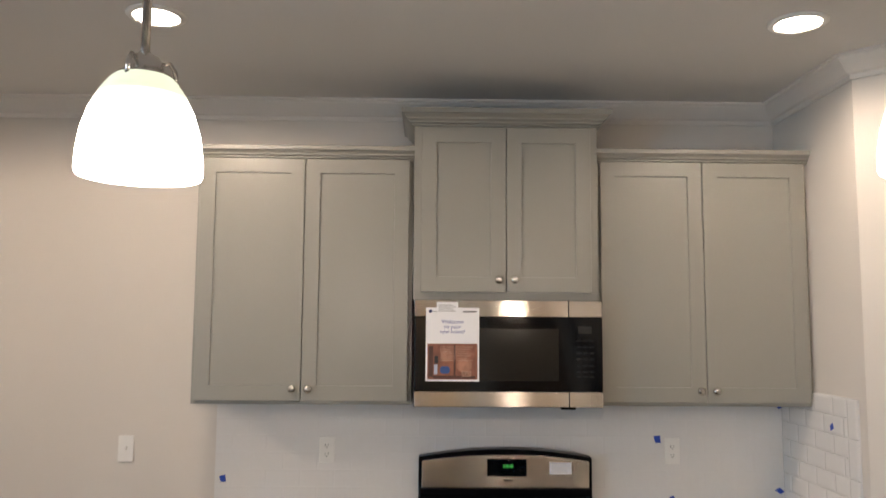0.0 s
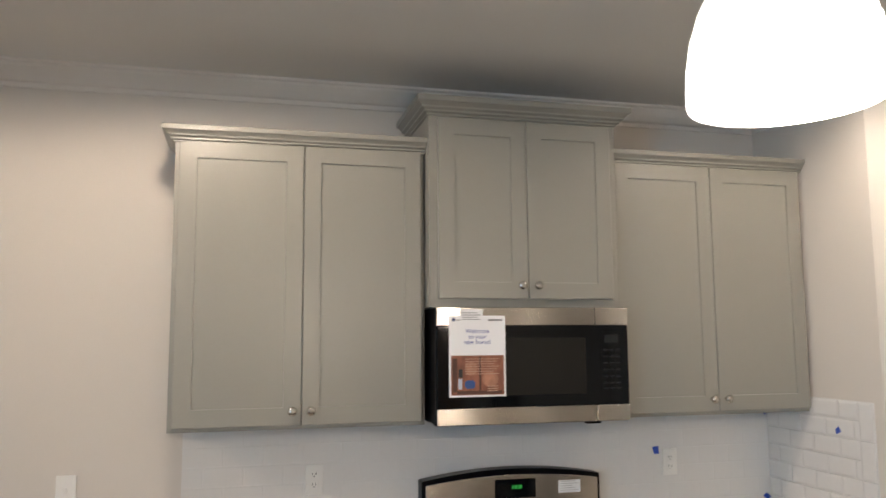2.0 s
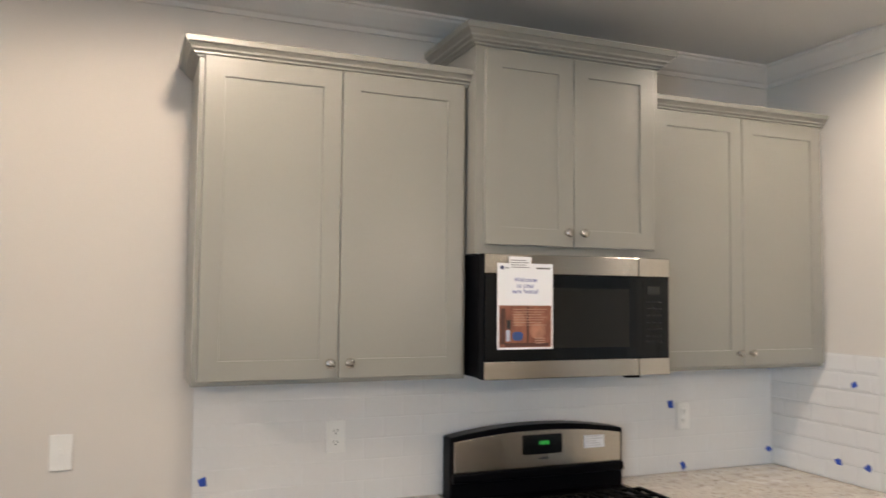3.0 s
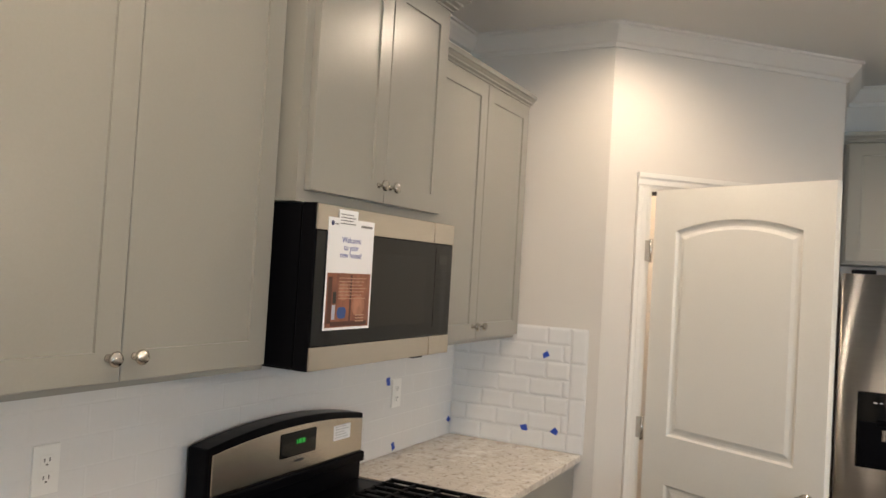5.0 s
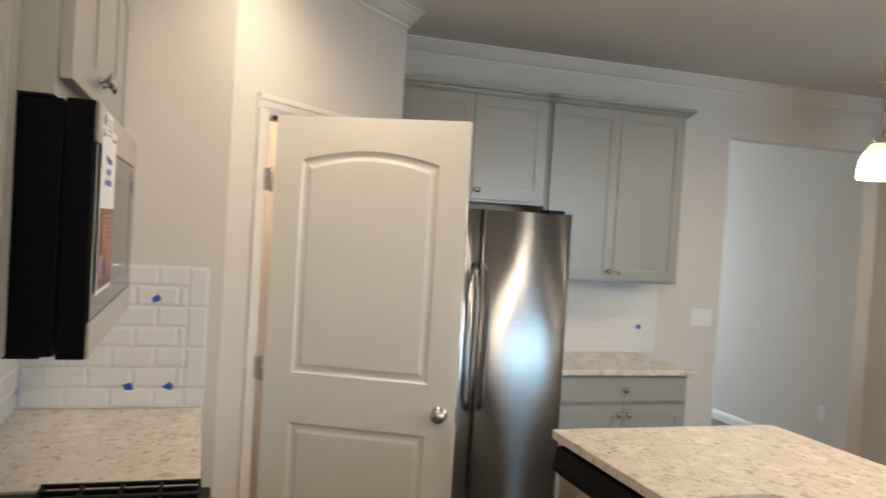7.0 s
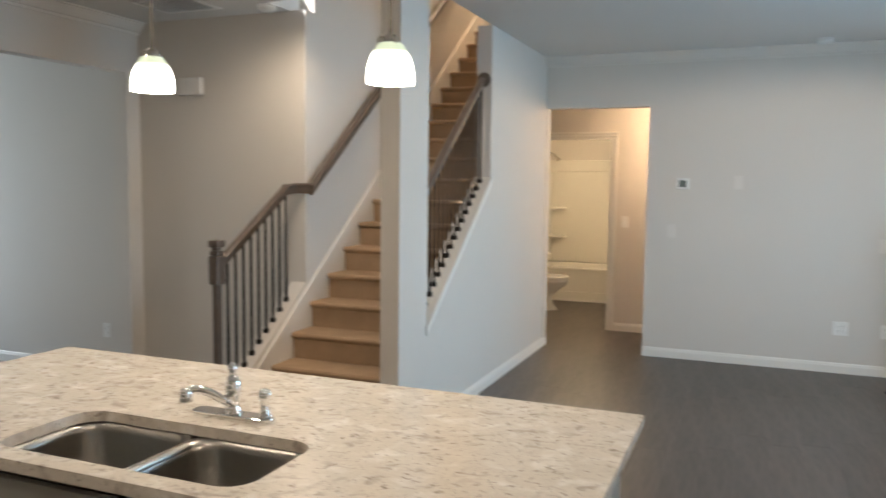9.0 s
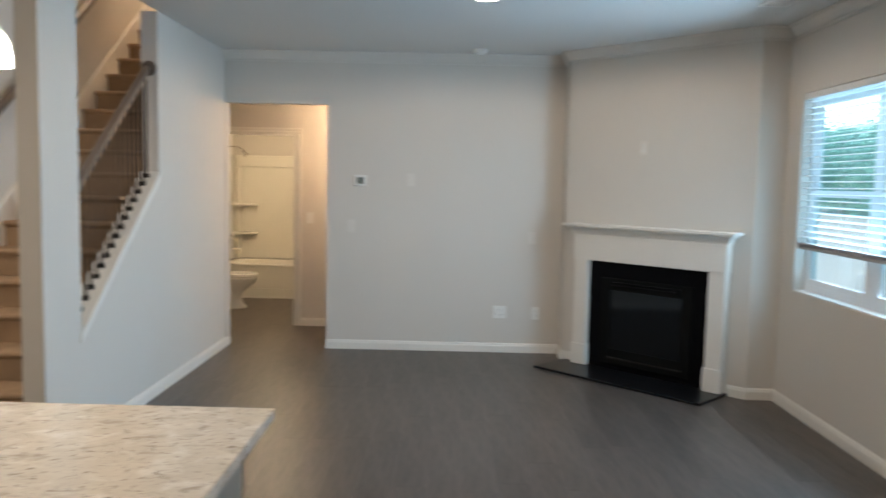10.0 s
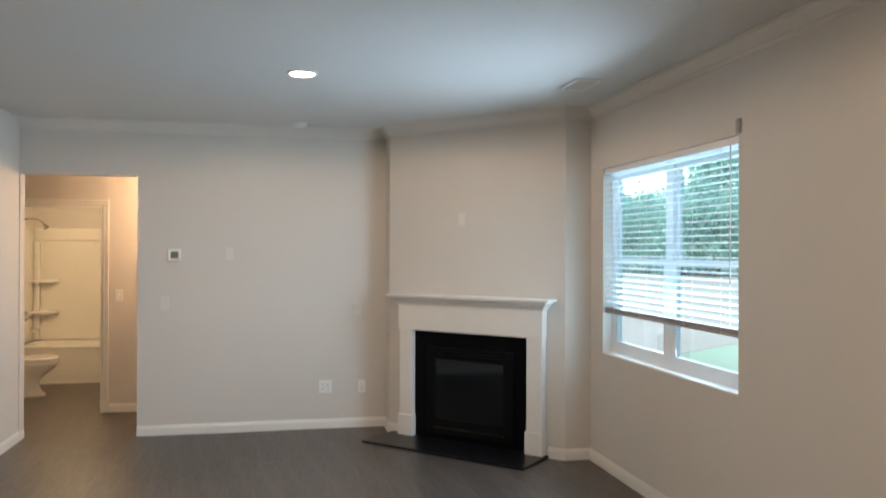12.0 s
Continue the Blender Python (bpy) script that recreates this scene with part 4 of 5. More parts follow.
def casing_parts(parent, x0, x1, top, w=0.062, depth=0.12):
    prof_l = [(x0 - w, 0), (x0 - w, -0.018), (x0 - w + 0.02, -0.017), (x0 - w + 0.028, -0.012), (x0 - 0.012, -0.010), (x0 - 0.006, -0.006), (x0 + 0.004, -0.004), (x0 + 0.004, 0)]
    part("casing_side", prism(prof_l, "z", 0, top + 0.002), TRIM, parent)
    part("casing_side", prism([(x0 + x1 - x, y) for x, y in prof_l], "z", 0, top + 0.002), TRIM, parent)
    head = [(-0.018, top + w), (0, top + w), (0, top - 0.002), (-0.004, top - 0.002), (-0.006, top + 0.006), (-0.010, top + 0.012), (-0.012, top + w - 0.028), (-0.017, top + w - 0.02)]
    part("casing_head", prism(head, "x", x0 - w, x1 + w), TRIM, parent)
    part("jamb", boxes((x0, x0 + 0.016, 0.001, depth, 0, top - 0.016)), TRIM, parent)
    part("jamb", boxes((x1 - 0.016, x1, 0.001, depth, 0, top - 0.016)), TRIM, parent)
    part("jamb", boxes((x0, x1, 0.001, depth, top - 0.016, top - 0.002)), TRIM, parent)


casing_parts(casing, 0.20, 1.03, 2.055)
for z in (0.5, 0.85, 1.2, 1.55, 1.9):
    sh = thing("wire_shelf", pose(1.75, 3.58, z), "white wire pantry shelf on the wall", "shelf", "pantry shelves")
    for i in range(4):
        part("rod", tube([(0, -0.01 - i * 0.1, 0), (1.2, -0.01 - i * 0.1, 0)], 0.004, 6), PLAST, sh)
    part("front_lip", tube([(0, -0.32, -0.025), (1.2, -0.32, -0.025)], 0.004, 6), PLAST, sh)

# ---- window ----
WY0, WY1, WZ0, WZ1 = -2.555, -0.783, 0.857, 2.247
window = thing("window_1", pose(0, 0, 0), "white vinyl twin window with drywall returns", "window")
window["kind"] = "structure"
fx0, fx1 = -4.178, -4.123
MID = (WY0 + WY1) / 2
FR, MU, SA = 0.040, 0.048, 0.032
part("frame", boxes((fx0, fx1, WY0, WY0 + FR, WZ0, WZ1), (fx0, fx1, WY1 - FR, WY1, WZ0, WZ1), (fx0, fx1, WY0 + FR, WY1 - FR, WZ1 - FR, WZ1), (fx0, fx1, WY0 + FR, WY1 - FR, WZ0, WZ0 + 0.06), (fx0, fx1, MID - MU, MID + MU, WZ0 + 0.06, WZ1 - FR)), VINYL, window)
for a, b in ((WY0 + FR, MID - MU), (MID + MU, WY1 - FR)):
    for z0, z1, x in ((WZ0 + 0.06, 1.57, fx1 - 0.028), (1.535, WZ1 - FR, fx0 + 0.002)):
        sash = part("sash", boxes((x, x + 0.026, a, a + SA, z0, z1), (x, x + 0.026, b - SA, b, z0, z1), (x, x + 0.026, a + SA, b - SA, z0, z0 + 0.04), (x, x + 0.026, a + SA, b - SA, z1 - 0.04, z1)), VINYL, window)
        p = part("pane", boxes((x + 0.010, x + 0.014, a + SA - 0.002, b - SA + 0.002, z0 + 0.038, z1 - 0.038)), PANE, sash)
        p.visible_shadow = False
part("window_sill", boxes((-4.123, -4.052, WY0 + 0.002, WY1 - 0.002, WZ0 + 0.001, WZ0 + 0.012), bevel=0.002), TRIM, window)
blind = thing("window_blind", pose(-4.085, 0, 0), "white horizontal slat blind lowered most of the way", "blind")
part("headrail", boxes((-0.028, 0.028, WY0 + 0.012, WY1 - 0.012, WZ1 - 0.045, WZ1 - 0.003), bevel=0.003), BLIND, blind)
RAILB = material("taupe_blind_rail", (0.36, 0.32, 0.29), 0.5, vary=0.05)
slat_data = None
for i in range(23):
    z = 2.185 - i * 0.0425
    if z < 1.20:
        break
    if slat_data is None:
        prof = [(-0.025, -0.0005), (-0.012, 0.003), (0.0, 0.004), (0.012, 0.003), (0.025, -0.0005), (0.0245, -0.003), (0.0, 0.0012), (-0.0245, -0.003)]
        slat_data = mesh_of("slat", prism(prof, "y", WY0 + 0.014, WY1 - 0.014), BLIND)
    s = new("slat", slat_data)
    s.parent = blind
    s.matrix_basis = pose(0, 0, z, 0, 4, 0)
part("bottom_rail", boxes((-0.026, 0.026, WY0 + 0.014, WY1 - 0.014, 1.165, 1.185), bevel=0.003), RAILB, blind, "taupe bottom rail")
for i in range(4):
    part("slat", boxes((-0.025, 0.0245, WY0 + 0.014, WY1 - 0.014, 1.187 + i * 0.006, 1.190 + i * 0.006)), RAILB, blind)
for y in (WY0 + 0.18, MID - 0.3, MID + 0.3, WY1 - 0.18):
    part("ladder_cord", boxes((0.027, 0.0285, y, y + 0.0015, 1.17, 2.2), (-0.0285, -0.027, y, y + 0.0015, 1.17, 2.2)), BLIND, blind)
part("tilt_wand", tube([(0.034, WY1 - 0.08, 2.2), (0.034, WY1 - 0.08, 1.45)], 0.004, 8), PLAST, blind)
solid("blind_bracket", boxes((-4.049, -4.03, -0.785, -0.755, 2.253, 2.33), bevel=0.003), material("grey_bracket", (0.3, 0.29, 0.27), 0.5), "small grey bracket above the window corner", "bracket")

# ---- hall and bathroom ----
bcase = thing("bath_door_casing", pose(0, -5.36, 0, 0, 0, 180), "white casing and jamb of the bathroom doorway", "door casing")
bcase["kind"] = "structure"
casing_parts(bcase, -0.86, -0.07, 2.06)
for z in (0.25, 1.03, 1.82):
    solid("jamb_hinge", boxes((0.0862, 0.090, -5.47, -5.38, z - 0.05, z + 0.05)), IRON, "dark bronze hinge on the bathroom door jamb", "hinge")
tub = thing("bathtub", pose(0, 0, 0), "white acrylic bathtub with a plain apron", "bathtub")
TX0, TX1, TY0, TY1 = -0.068, 1.458, -7.998, -7.25


def tub_bm():
    bm = bmesh.new()
    rings = []
    for inset, z, r in ((0.0, 0.43, 0.03), (0.0, 0.45, 0.03), (0.06, 0.452, 0.1), (0.075, 0.43, 0.12), (0.13, 0.15, 0.14), (0.2, 0.12, 0.12)):
        rings.append([bm.verts.new((x, y, z)) for x, y in rounded(TX0 + inset, TX1 - inset, TY0 + inset, TY1 - inset, r)])
    n = len(rings[0])
    for a, b in zip(rings, rings[1:]):
        for k in range(n):
            bm.faces.new((a[k], a[(k + 1) % n], b[(k + 1) % n], b[k])).smooth = True
    bm.faces.new(rings[-1])
    bmesh.ops.recalc_face_normals(bm, faces=bm.faces[:])
    return bm


part("basin", tub_bm(), ACRY, tub)
part("apron", boxes((TX0, TX1, TY1 - 0.05, TY1 - 0.012, 0.13, 0.43), (TX0, TX1, TY1 - 0.05, TY1, 0.0, 0.13), bevel=0.006), ACRY, tub)
part("front_trim", boxes((TX0, TX1, TY1 + 0.001, TY1 + 0.012, 0.0, 0.025)), TRIM, tub)
surround = thing("tub_surround", pose(0, 0, 0), "white moulded tub surround with corner shelves", "tub surround")
part("back_panel", boxes((TX0, TX1, -7.998, -7.98, 0.46, 1.90), bevel=0.004), ACRY, surround)
part("end_panel", boxes((1.435, 1.458, -7.98, -7.24, 0.46, 1.90), bevel=0.004), ACRY, surround)
part("top_ledge", boxes((TX0, 1.435, -7.98, -7.955, 1.74, 1.90), bevel=0.008), ACRY, surround)
for z in (0.80, 1.20):
    part("corner_shelf", prism([(1.434, -7.979), (1.14, -7.979), (1.16, -7.90), (1.25, -7.85), (1.36, -7.80), (1.434, -7.78)], "z", z, z + 0.035, 0.006), ACRY, surround)
part("shelf_column", boxes((1.36, 1.434, -7.979, -7.90, 0.46, 1.74), bevel=0.02), ACRY, surround)
shower = thing("shower_head", pose(1.434, -7.6, 2.0), "chrome shower head on a bent arm", "shower head")
part("arm", tube([(0.03, 0, 0.0), (-0.09, 0, 0.01), (-0.17, 0, -0.02), (-0.21, 0, -0.06)], 0.010, 10), NICK, shower)
part("head", lathe([(0.012, 0.03), (0.018, 0.0), (0.035, -0.03), (0.037, -0.045), (0.005, -0.047)], 16), NICK, shower, place=pose(-0.22, 0, -0.075, 0, 35, 0))
part("flange", lathe([(0.03, 0.026), (0.03, 0.02), (0.012, 0.012)], 16, axis="x"), NICK, shower)
valve = thing("tub_faucet", pose(1.434, -7.6, 0.62), "chrome tub spout and mixer handle", "tub faucet")
part("spout", tube([(0.0, 0, 0), (-0.07, 0, 0.0), (-0.15, 0, -0.006), (-0.17, 0, -0.03)], 0.021, 12), CHROME, valve)
part("plate", lathe([(0.07, 0), (0.068, -0.008), (0.03, -0.012), (0.026, -0.05), (0.005, -0.052)], 20, (0, 0, 0.17), axis="x"), CHROME, valve)
part("handle", tube([(-0.05, 0, 0.17), (-0.07, -0.02, 0.145), (-0.075, -0.04, 0.11)], 0.010, 10), CHROME, valve)
toilet = thing("toilet", pose(1.45, -6.45, 0, 0, 0, 90), "white porcelain toilet with a closed seat", "toilet")


def loft(rings):
    bm = bmesh.new()
    rows = [[bm.verts.new(p) for p in r] for r in rings]
    n = len(rows[0])
    for a, b in zip(rows, rows[1:]):
        for k in range(n):
            bm.faces.new((a[k], a[(k + 1) % n], b[(k + 1) % n], b[k])).smooth = True
    bm.faces.new(rows[0][::-1])
    bm.faces.new(rows[-1])
    bmesh.ops.recalc_face_normals(bm, faces=bm.faces[:])
    return bm


def oval(cy, ax, ay, z, n=24):
    return [(ax * math.cos(2 * math.pi * k / n), cy + ay * math.sin(2 * math.pi * k / n), z) for k in range(n)]


part("bowl", loft([oval(0.38, 0.115, 0.19, 0), oval(0.38, 0.11, 0.185, 0.02), oval(0.37, 0.095, 0.155, 0.06), oval(0.36, 0.09, 0.135, 0.16), oval(0.40, 0.12, 0.17, 0.24), oval(0.44, 0.165, 0.22, 0.31), oval(0.46, 0.184, 0.24, 0.36), oval(0.46, 0.186, 0.242, 0.385)]), PORC, toilet)
part("seat", loft([oval(0.46, 0.188, 0.242, 0.387), oval(0.46, 0.192, 0.246, 0.395), oval(0.46, 0.19, 0.244, 0.405)]), PORC, toilet)
part("lid", loft([oval(0.46, 0.188, 0.242, 0.408), oval(0.46, 0.19, 0.244, 0.418), oval(0.46, 0.175, 0.23, 0.428)]), PORC, toilet)
part("tank", boxes((-0.21, 0.21, 0.02, 0.20, 0.38, 0.72), bevel=0.02), PORC, toilet)
part("tank_lid", boxes((-0.22, 0.22, 0.012, 0.21, 0.722, 0.755), bevel=0.01), PORC, toilet)


def dome(x, y, z, power, colour=WARM):
    d = thing("flush_light", pose(x, y, z), "lit white glass flush ceiling light", "ceiling light", "flush lights")
    part("base_ring", lathe([(0.15, 0), (0.15, -0.02), (0.13, -0.025)], 28, caps=False), NICK, d)
    part("glass", lathe([(0.14, -0.02), (0.13, -0.05), (0.09, -0.08), (0.01, -0.095)], 28), DOMEG, d, "glowing white glass")
    lamp("flush_bulb", "POINT", (x, y, z - 0.16), power, colour, 0.1)


# hall, bathroom and stair fixtures are unseen, added to light those rooms
dome(-0.75, -4.86, 2.42, 15, (1.0, 0.68, 0.40))
dome(0.55, -6.4, 2.44, 16, (1.0, 0.75, 0.46))
dome(1.08, -4.6, 5.2, 24, (1.0, 0.74, 0.48))
dome(2.3, 2.85, H, 9, (1.0, 0.74, 0.5))

# ---- plates, detectors, vents ----


def plate(name, place, label, category, gangs=1, kind="outlet", mat=None):
    w = 0.07 + 0.046 * (gangs - 1)
    p = thing(name, place, label, category)
    part("cover", boxes((-w / 2, w / 2, -0.006, -0.001, -0.058, 0.058), bevel=0.0025), mat or (PAINTED if kind == "blank" else PLAST), p)
    for g in range(gangs):
        x = (g - (gangs - 1) / 2) * 0.046
        if kind == "outlet":
            for z in (-0.02, 0.02):
                s = part("socket", boxes((x - 0.016, x + 0.016, -0.0075, -0.0055, z - 0.014, z + 0.014), bevel=0.001), PLAST, p)
                part("slots", boxes((x - 0.008, x - 0.0055, -0.008, -0.0072, z - 0.002, z + 0.007), (x + 0.0055, x + 0.008, -0.008, -0.0072, z - 0.002, z + 0.007), (x - 0.0025, x + 0.0025, -0.008, -0.0072, z - 0.010, z - 0.006)), DARK, s)
        elif kind == "switch":
            part("toggle", boxes((x - 0.005, x + 0.005, -0.016, -0.005, -0.006, 0.012), bevel=0.0015), PLAST, p)
    return p


NORTH = lambda x, z: pose(x, YN - 0.001, z)
plate("outlet", pose(-0.485, YN - 0.010, 1.13), "white duplex outlet in the tiled backsplash", "outlet")
plate("outlet", pose(1.08, YN - 0.010, 1.13), "white duplex outlet in the tiled backsplash", "outlet")
plate("light_switch", NORTH(-1.39, 1.13), "white toggle light switch on the wall", "switch", kind="switch")
SOUTH = lambda x, z: pose(x, YS + 0.001, z, 0, 0, 180)
plate("outlet", SOUTH(-2.075, 0.380), "white double outlet low on the wall", "outlet", 2)
plate("outlet", SOUTH(-2.41, 0.375), "white outlet low on the wall", "outlet")
plate("blank_plate", SOUTH(-0.675, 1.155), "painted blank wall plate below the thermostat", "wall plate", 1, "blank")
plate("blank_plate", SOUTH(-1.225, 1.595), "painted blank wall plate beside the thermostat", "wall plate", 1, "blank")
plate("blank_plate", SOUTH(-2.36, 1.085), "painted blank wall plate beside the fireplace", "wall plate", 1, "blank")
plate("outlet", FP @ pose(0.095, 0.001, 1.89, 0, 0, 180), "white outlet high on the chimney wall", "outlet", mat=PAINTED)
plate("light_switch", pose(XE - 0.001, -0.26, 1.13, 0, 0, -90), "white three-gang light switch plate on the wall", "switch", 3, "switch")
plate("outlet", pose(3.4, -1.699, 0.36, 0, 0, 180), "white outlet in the entry hall wall", "outlet")
plate("light_switch", pose(-0.09, -5.359, 1.17, 0, 0, 180), "white light switch beside the bathroom door", "switch", kind="switch")
plate("outlet", pose(XW + 0.001, 0.1, 0.38, 0, 0, 90), "white outlet on the window wall", "outlet")
thermo = thing("thermostat", SOUTH(-0.76, 1.58), "white square thermostat with a grey screen", "thermostat")
part("case", boxes((-0.055, 0.055, -0.026, -0.001, -0.05, 0.05), bevel=0.006), PLAST, thermo)
part("screen", boxes((-0.032, 0.032, -0.0275, -0.0255, -0.03, 0.03)), material("grey_screen", (0.12, 0.14, 0.13), 0.25), thermo, "dark grey screen")
chime = thing("door_chime", pose(2.51, -1.699, 2.25, 0, 0, 180), "white rectangular door chime box on the wall", "door chime")
part("case", boxes((-0.10, 0.10, -0.05, -0.001, -0.065, 0.065), bevel=0.008), PAINTED, chime)
for x, y in ((-1.83, -3.95), (1.72, -1.50)):
    d = thing("smoke_detector", pose(x, y, H), "white round smoke detector on the ceiling", "smoke detector", "smoke detectors")
    part("base", lathe([(0.068, -0.001), (0.068, -0.012)], 28), PLAST, d)
    part("cover", lathe([(0.062, -0.012), (0.060, -0.028), (0.045, -0.040), (0.004, -0.043)], 28), PLAST, d)


def vent(x, y, w, l, label, blade=0.008):
    v = thing("ceiling_vent", pose(x, y, H), label, "air vent", "ceiling vents")
    part("frame", boxes((-w / 2, w / 2, -l / 2, -l / 2 + 0.022, -0.010, -0.001), (-w / 2, w / 2, l / 2 - 0.022, l / 2, -0.010, -0.001), (-w / 2, -w / 2 + 0.022, -l / 2 + 0.022, l / 2 - 0.022, -0.010, -0.001), (w / 2 - 0.022, w / 2, -l / 2 + 0.022, l / 2 - 0.022, -0.010, -0.001)), PLAST, v)
    # dark sheet in place of the shade inside the duct
    part("duct_shade", boxes((-w / 2 + 0.02, w / 2 - 0.02, -l / 2 + 0.02, l / 2 - 0.02, -0.003, -0.0005)), DARK, v)
    n = int((w - 0.044) / 0.022)
    for i in range(n):
        part("slat", boxes((-blade, blade, -l / 2 + 0.022, l / 2 - 0.022, -0.001, 0.001)), PLAST, v, place=pose(-w / 2 + 0.034 + i * 0.022, 0, -0.008, 0, -50, 0))


vent(2.29, -1.28, 0.46, 0.37, "white louvred return air vent in the ceiling", 0.0032)
vent(-3.62, -1.95, 0.18, 0.33, "white louvred supply vent in the ceiling")


def tape(place):
    bm = boxes((-0.013, 0.013, -0.0012, 0, -0.011, 0.011))
    for v in bm.verts:
        v.co.x += random.uniform(-0.006, 0.006)
        v.co.z += random.uniform(-0.006, 0.006)
    solid("tape_mark", bm, BLUE, "small torn piece of blue painter's tape", "tape", place=place)["group"] = "tape marks"


for x, z in ((-0.95, 1.0), (1.013, 1.184), (1.08, 0.915), (1.568, 0.955), (1.575, 1.338)):
    tape(pose(x, YN - 0.0125, z, 0, random.uniform(0, 90), 0))
for y, z in ((3.143, 1.297), (3.232, 0.966), (3.088, 0.970)):
    tape(pose(1.5855, y, z, 0, 0, 90) @ pose(0, 0, 0, 0, random.uniform(0, 90), 0))
tape(pose(XE - 0.0125, 0.225, 1.055, 0, 0, -90))

# ---- outside the window ----
GRASS = material("lawn_and_soil", (0.17, 0.215, 0.16), 0.95, vary=0.5, scale=0.25, fine=9, bump=0.5)
SOIL = material("pale_soil", (0.24, 0.20, 0.18), 0.95, vary=0.25, scale=0.6, fine=12, bump=0.5)
LEAF = material("green_leaves", (0.22, 0.37, 0.31), 0.95, vary=0.15, scale=1.2, fine=20, spec=0.05)
lt = LEAF.node_tree
thin, both = lt.nodes.new("ShaderNodeBsdfTranslucent"), lt.nodes.new("ShaderNodeMixShader")
thin.inputs["Color"].default_value = (0.40, 0.60, 0.50, 1)
both.inputs[0].default_value = 0.65
lt.links.new(lt.nodes["Principled BSDF"].outputs[0], both.inputs[1])
lt.links.new(thin.outputs[0], both.inputs[2])
lt.links.new(both.outputs[0], lt.nodes["Material Output"].inputs["Surface"])
BARK = material("grey_bark", (0.10, 0.08, 0.06), 0.9, vary=0.4, scale=4, fine=30, bump=0.5)
solid("ground", boxes((-400, 400, -400, 400, -0.6, -0.35)), GRASS, "lawn with patches of soil reaching into the distance", "ground", "structure")
solid("bare_soil", prism([(-6.3, -11), (-8.9, -10.6), (-11, -12), (-17, -14), (-30, -17), (-75, -22), (-75, -80), (-12, -80), (-6.4, -17)], "z", -0.349, -0.34), SOIL, "wide patch of bare pale soil beyond the lawn", "soil", "structure")


def tree(x, y, h, seed):
    rnd = random.Random(seed)
    t = thing("tree", pose(x, y, -0.35), "leafy green broadleaf tree beyond the lawn", "tree", "trees outside")
    bm = bmesh.new()
    trunk = [Vector((0.1 * math.sin(k), 0.1 * math.cos(1.7 * k), h * 0.9 * k / 6)) for k in range(7)]
    rings = []
    for k, p in enumerate(trunk):
        r = 0.30 * (1 - 0.85 * k / 6)
        rings.append([bm.verts.new(p + Vector((r * math.cos(a * 0.785), r * math.sin(a * 0.785), 0))) for a in range(8)])
    for a, b in zip(rings, rings[1:]):
        for i in range(8):
            bm.faces.new((a[i], a[(i + 1) % 8], b[(i + 1) % 8], b[i]))
    part("trunk", bm, BARK, t)
    verts, faces = [], []
    for limb in range(44):
        a = rnd.uniform(0, 6.28)
        z = h * rnd.uniform(0.12, 1.0)
        reach = (0.7 + 3.4 * (1 - z / h)) * rnd.uniform(0.3, 1.0)
        c = Vector((reach * math.cos(a), reach * math.sin(a), z))
        if limb < 8:
            part("limb", tube([trunk[3], (trunk[3] + c) / 2 + Vector((0, 0, 0.1)), c], 0.03, 6), BARK, t)
        for _ in range(230):
            p = c + Vector((rnd.gauss(0, 0.75), rnd.gauss(0, 0.75), rnd.gauss(0, 0.75)))
            u = Vector((rnd.uniform(-1, 1), rnd.uniform(-1, 1), rnd.uniform(-1, 1))).normalized()
            w = u.cross(Vector((rnd.uniform(-1, 1), rnd.uniform(-1, 1), 0.3))).normalized()
            s = rnd.uniform(0.12, 0.26)
            k = len(verts)
            verts += [p - u * s, p + w * s * 0.5, p + u * s, p - w * s * 0.5]
            faces.append((k, k + 1, k + 2, k + 3))
    data = bpy.data.meshes.new("crown")
    data.from_pydata([tuple(v) for v in verts], [], faces)
    data.materials.append(LEAF)
    ob = new("crown", data)
    ob.parent = t


for i in range(26):
    a = radians(200 + i * 2.3)
    r = 72 + random.uniform(-7, 7)
    tree(-2 + r * math.cos(a), 3 + r * math.sin(a), random.uniform(5.8, 8.0) + (4.5 if i % 4 == 1 else 0), i)

# ---- tiles and planks ----


def tile_mesh(w, h, e, d0, d1, name="tile"):
    bm = bmesh.new()
    rings = [[bm.verts.new(p) for p in ((x0, y, z0), (x1, y, z0), (x1, y, z1), (x0, y, z1))] for x0, x1, z0, z1, y in ((0, w, 0, h, 0), (0, w, 0, h, d0), (e, w - e, e, h - e, d1))]
    for a, b in zip(rings, rings[1:]):
        for i in range(4):
            bm.faces.new((a[i], a[(i + 1) % 4], b[(i + 1) % 4], b[i]))
    bm.faces.new(rings[-1])
    bmesh.ops.recalc_face_normals(bm, faces=bm.faces[:])
    return mesh_of(name, bm, TILE)


TW, TH, TG = 0.1524, 0.0762, 0.0016
tile_cache = {}


BEVELLED, EASED = (0.011, -0.0070, -0.0100), (0.003, -0.0070, -0.0078)


def tile_at(parent, place, w, h, edge=BEVELLED):
    key = (round(w, 3), round(h, 3), *edge)
    if key not in tile_cache:
        tile_cache[key] = tile_mesh(*key)
    t = new("tile", tile_cache[key])
    t.parent = parent
    t.matrix_basis = place


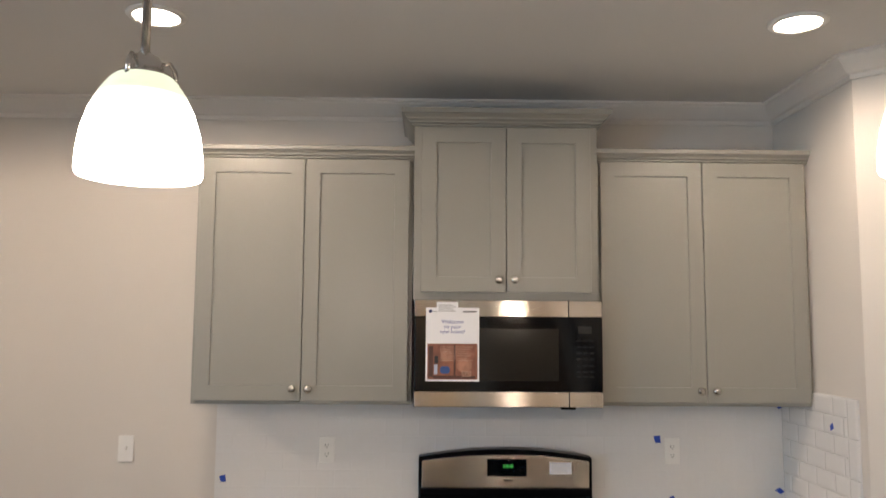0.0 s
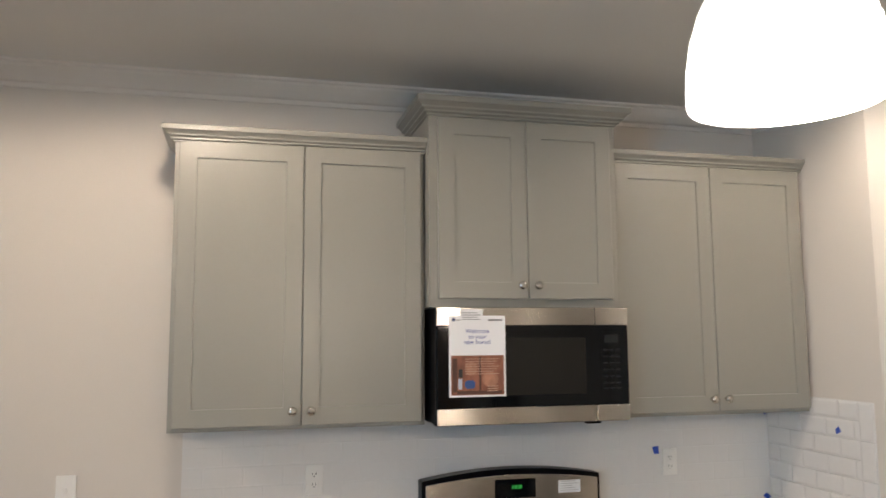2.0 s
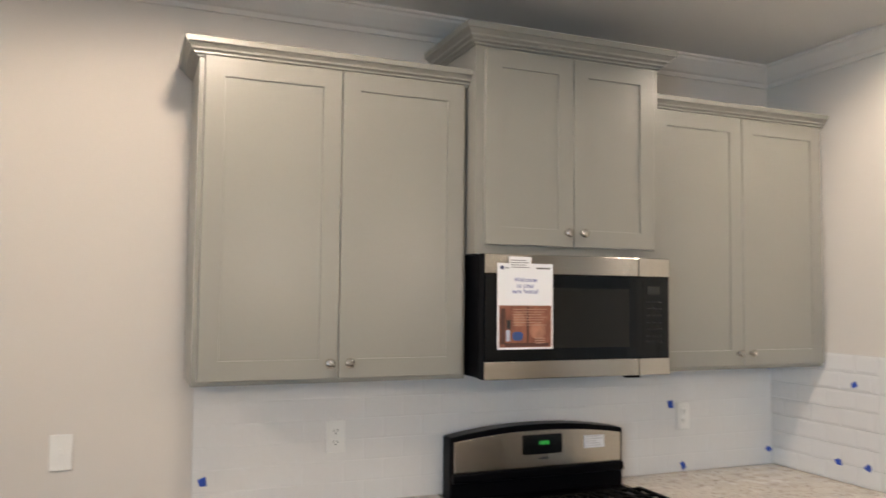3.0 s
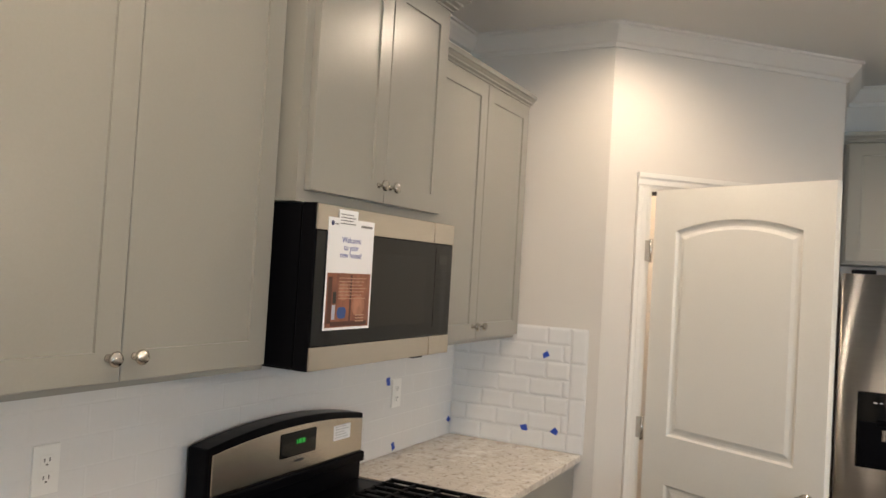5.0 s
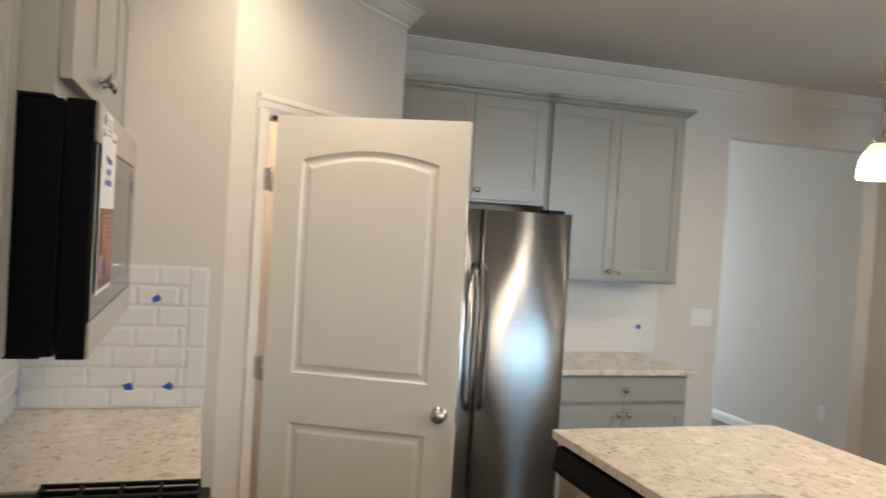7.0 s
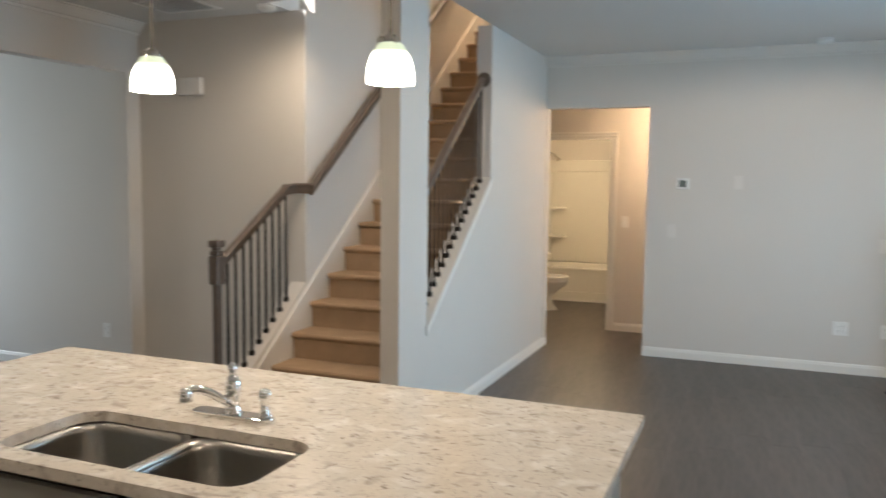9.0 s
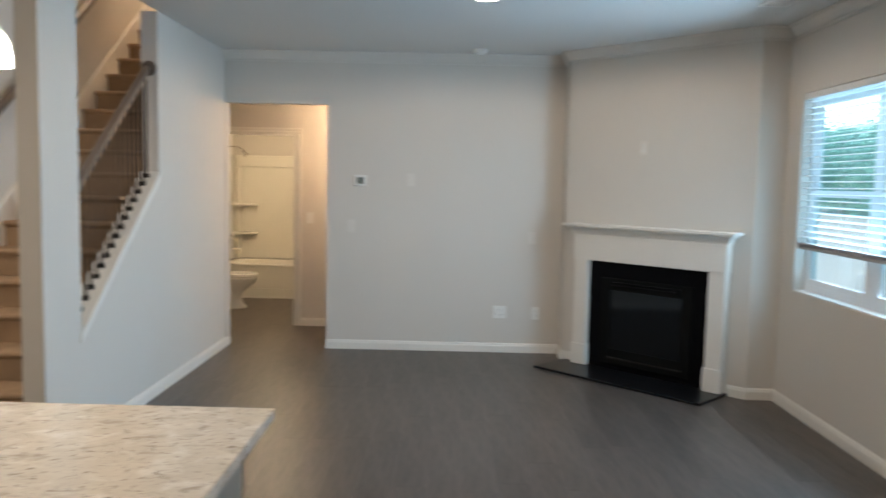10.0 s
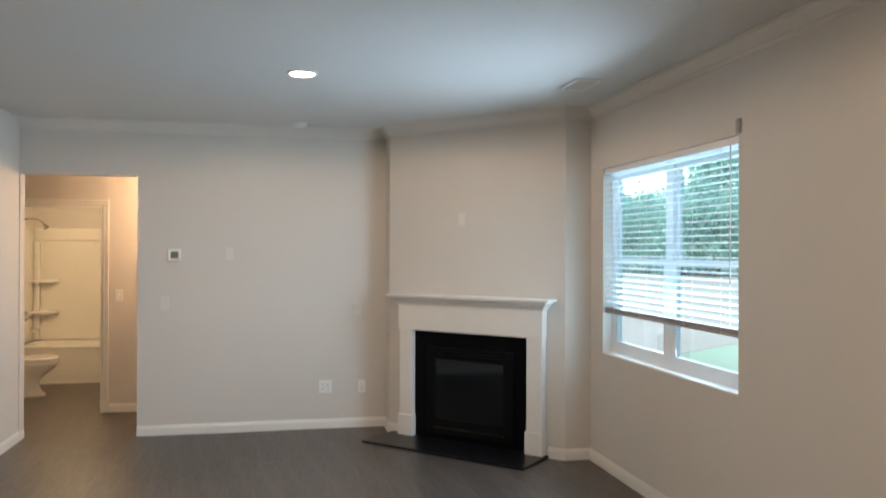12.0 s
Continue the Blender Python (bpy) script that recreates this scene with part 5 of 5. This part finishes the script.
def splash(name, place, length, rows, label, trim=None, cut=EASED):
    s = thing(name, place, label, "backsplash")
    s["kind"] = "structure"
    h = rows * TH
    part("grout", boxes((0, length, -0.0104, -0.001, 0, h) if cut is EASED else (0, length, -0.0035, -0.001, 0, h)), GROUT, s)
    edge = 0.0
    if trim == "start":
        edge = 0.075
        for k in range(0, rows, 2):
            tile_at(s, pose(TG / 2, -0.003, k * TH + TG / 2), edge - TG, min(2, rows - k) * TH - TG)
    if trim == "end":
        full, length, k = length, length - 0.075, rows
        while k > 0:
            lo = max(0, k - 2)
            tile_at(s, pose(length + TG / 2, -0.003, lo * TH + TG / 2), full - length - TG, (k - lo) * TH - TG, cut)
            k = lo
    for r in range(rows):
        x = edge - (TW / 2 if r % 2 else 0)
        while x < length - 0.004:
            a, b = max(x, edge), min(x + TW, length)
            if b - a > 0.03:
                tile_at(s, pose(a + TG / 2, -0.003, r * TH + TG / 2), b - a - TG, TH - TG, cut)
            x += TW
    return s


splash("backsplash_range", pose(-0.985, YN - 0.0005, CR + 0.001), 2.582, 6, "white glazed subway tile backsplash behind the range")
splash("backsplash_side", pose(1.5995, 3.599, CR + 0.001, 0, 0, -90), 0.64, 7, "white bevelled subway tile backsplash on the side wall", "end", BEVELLED)
splash("backsplash_fridge", pose(XE - 0.0005, 1.085, CR + 0.001, 0, 0, -90), 0.99, 6, "white glazed subway tile backsplash beside the fridge")

# planks run along y; those of the living room are single pieces, the rest one mesh
PWID, PLEN, PG = 0.182, 1.22, 0.0005


def plank_mesh(length):
    return mesh_of("plank", boxes((PG / 2, PWID - PG / 2, PG / 2, length - PG / 2, -0.004, 0.0), bevel=0.0007, segments=1), PLANK)


plank_cache = {}
rest = []
rnd = random.Random(4)
x = -4.06
singles = 0
while x < 6.6:
    y = -8.0 - rnd.uniform(0, PLEN)
    while y < 3.6:
        a, b = max(y, -8.0), min(y + PLEN, 3.615)
        if b - a > 0.02 and not (x > 1.6 and b < -1.8):
            near = x < 0.6 and -4.9 < (a + b) / 2 < 1.2
            if near and singles < 300:
                key = round(b - a, 2)
                if key not in plank_cache:
                    plank_cache[key] = plank_mesh(b - a)
                p = new("plank", plank_cache[key])
                p.parent = floor
                p.location = (x, a, 0)
                singles += 1
            else:
                rest.append((x + PG / 2, x + PWID - PG / 2, a + PG / 2, b - PG / 2, -0.004, 0.0))
        y += PLEN
    x += PWID
bm = bmesh.new()
for r in rest:
    add_box(bm, *r)
rest_ob = part("planks", bm, PLANK, floor)
rest_ob["kind"] = "stuff"
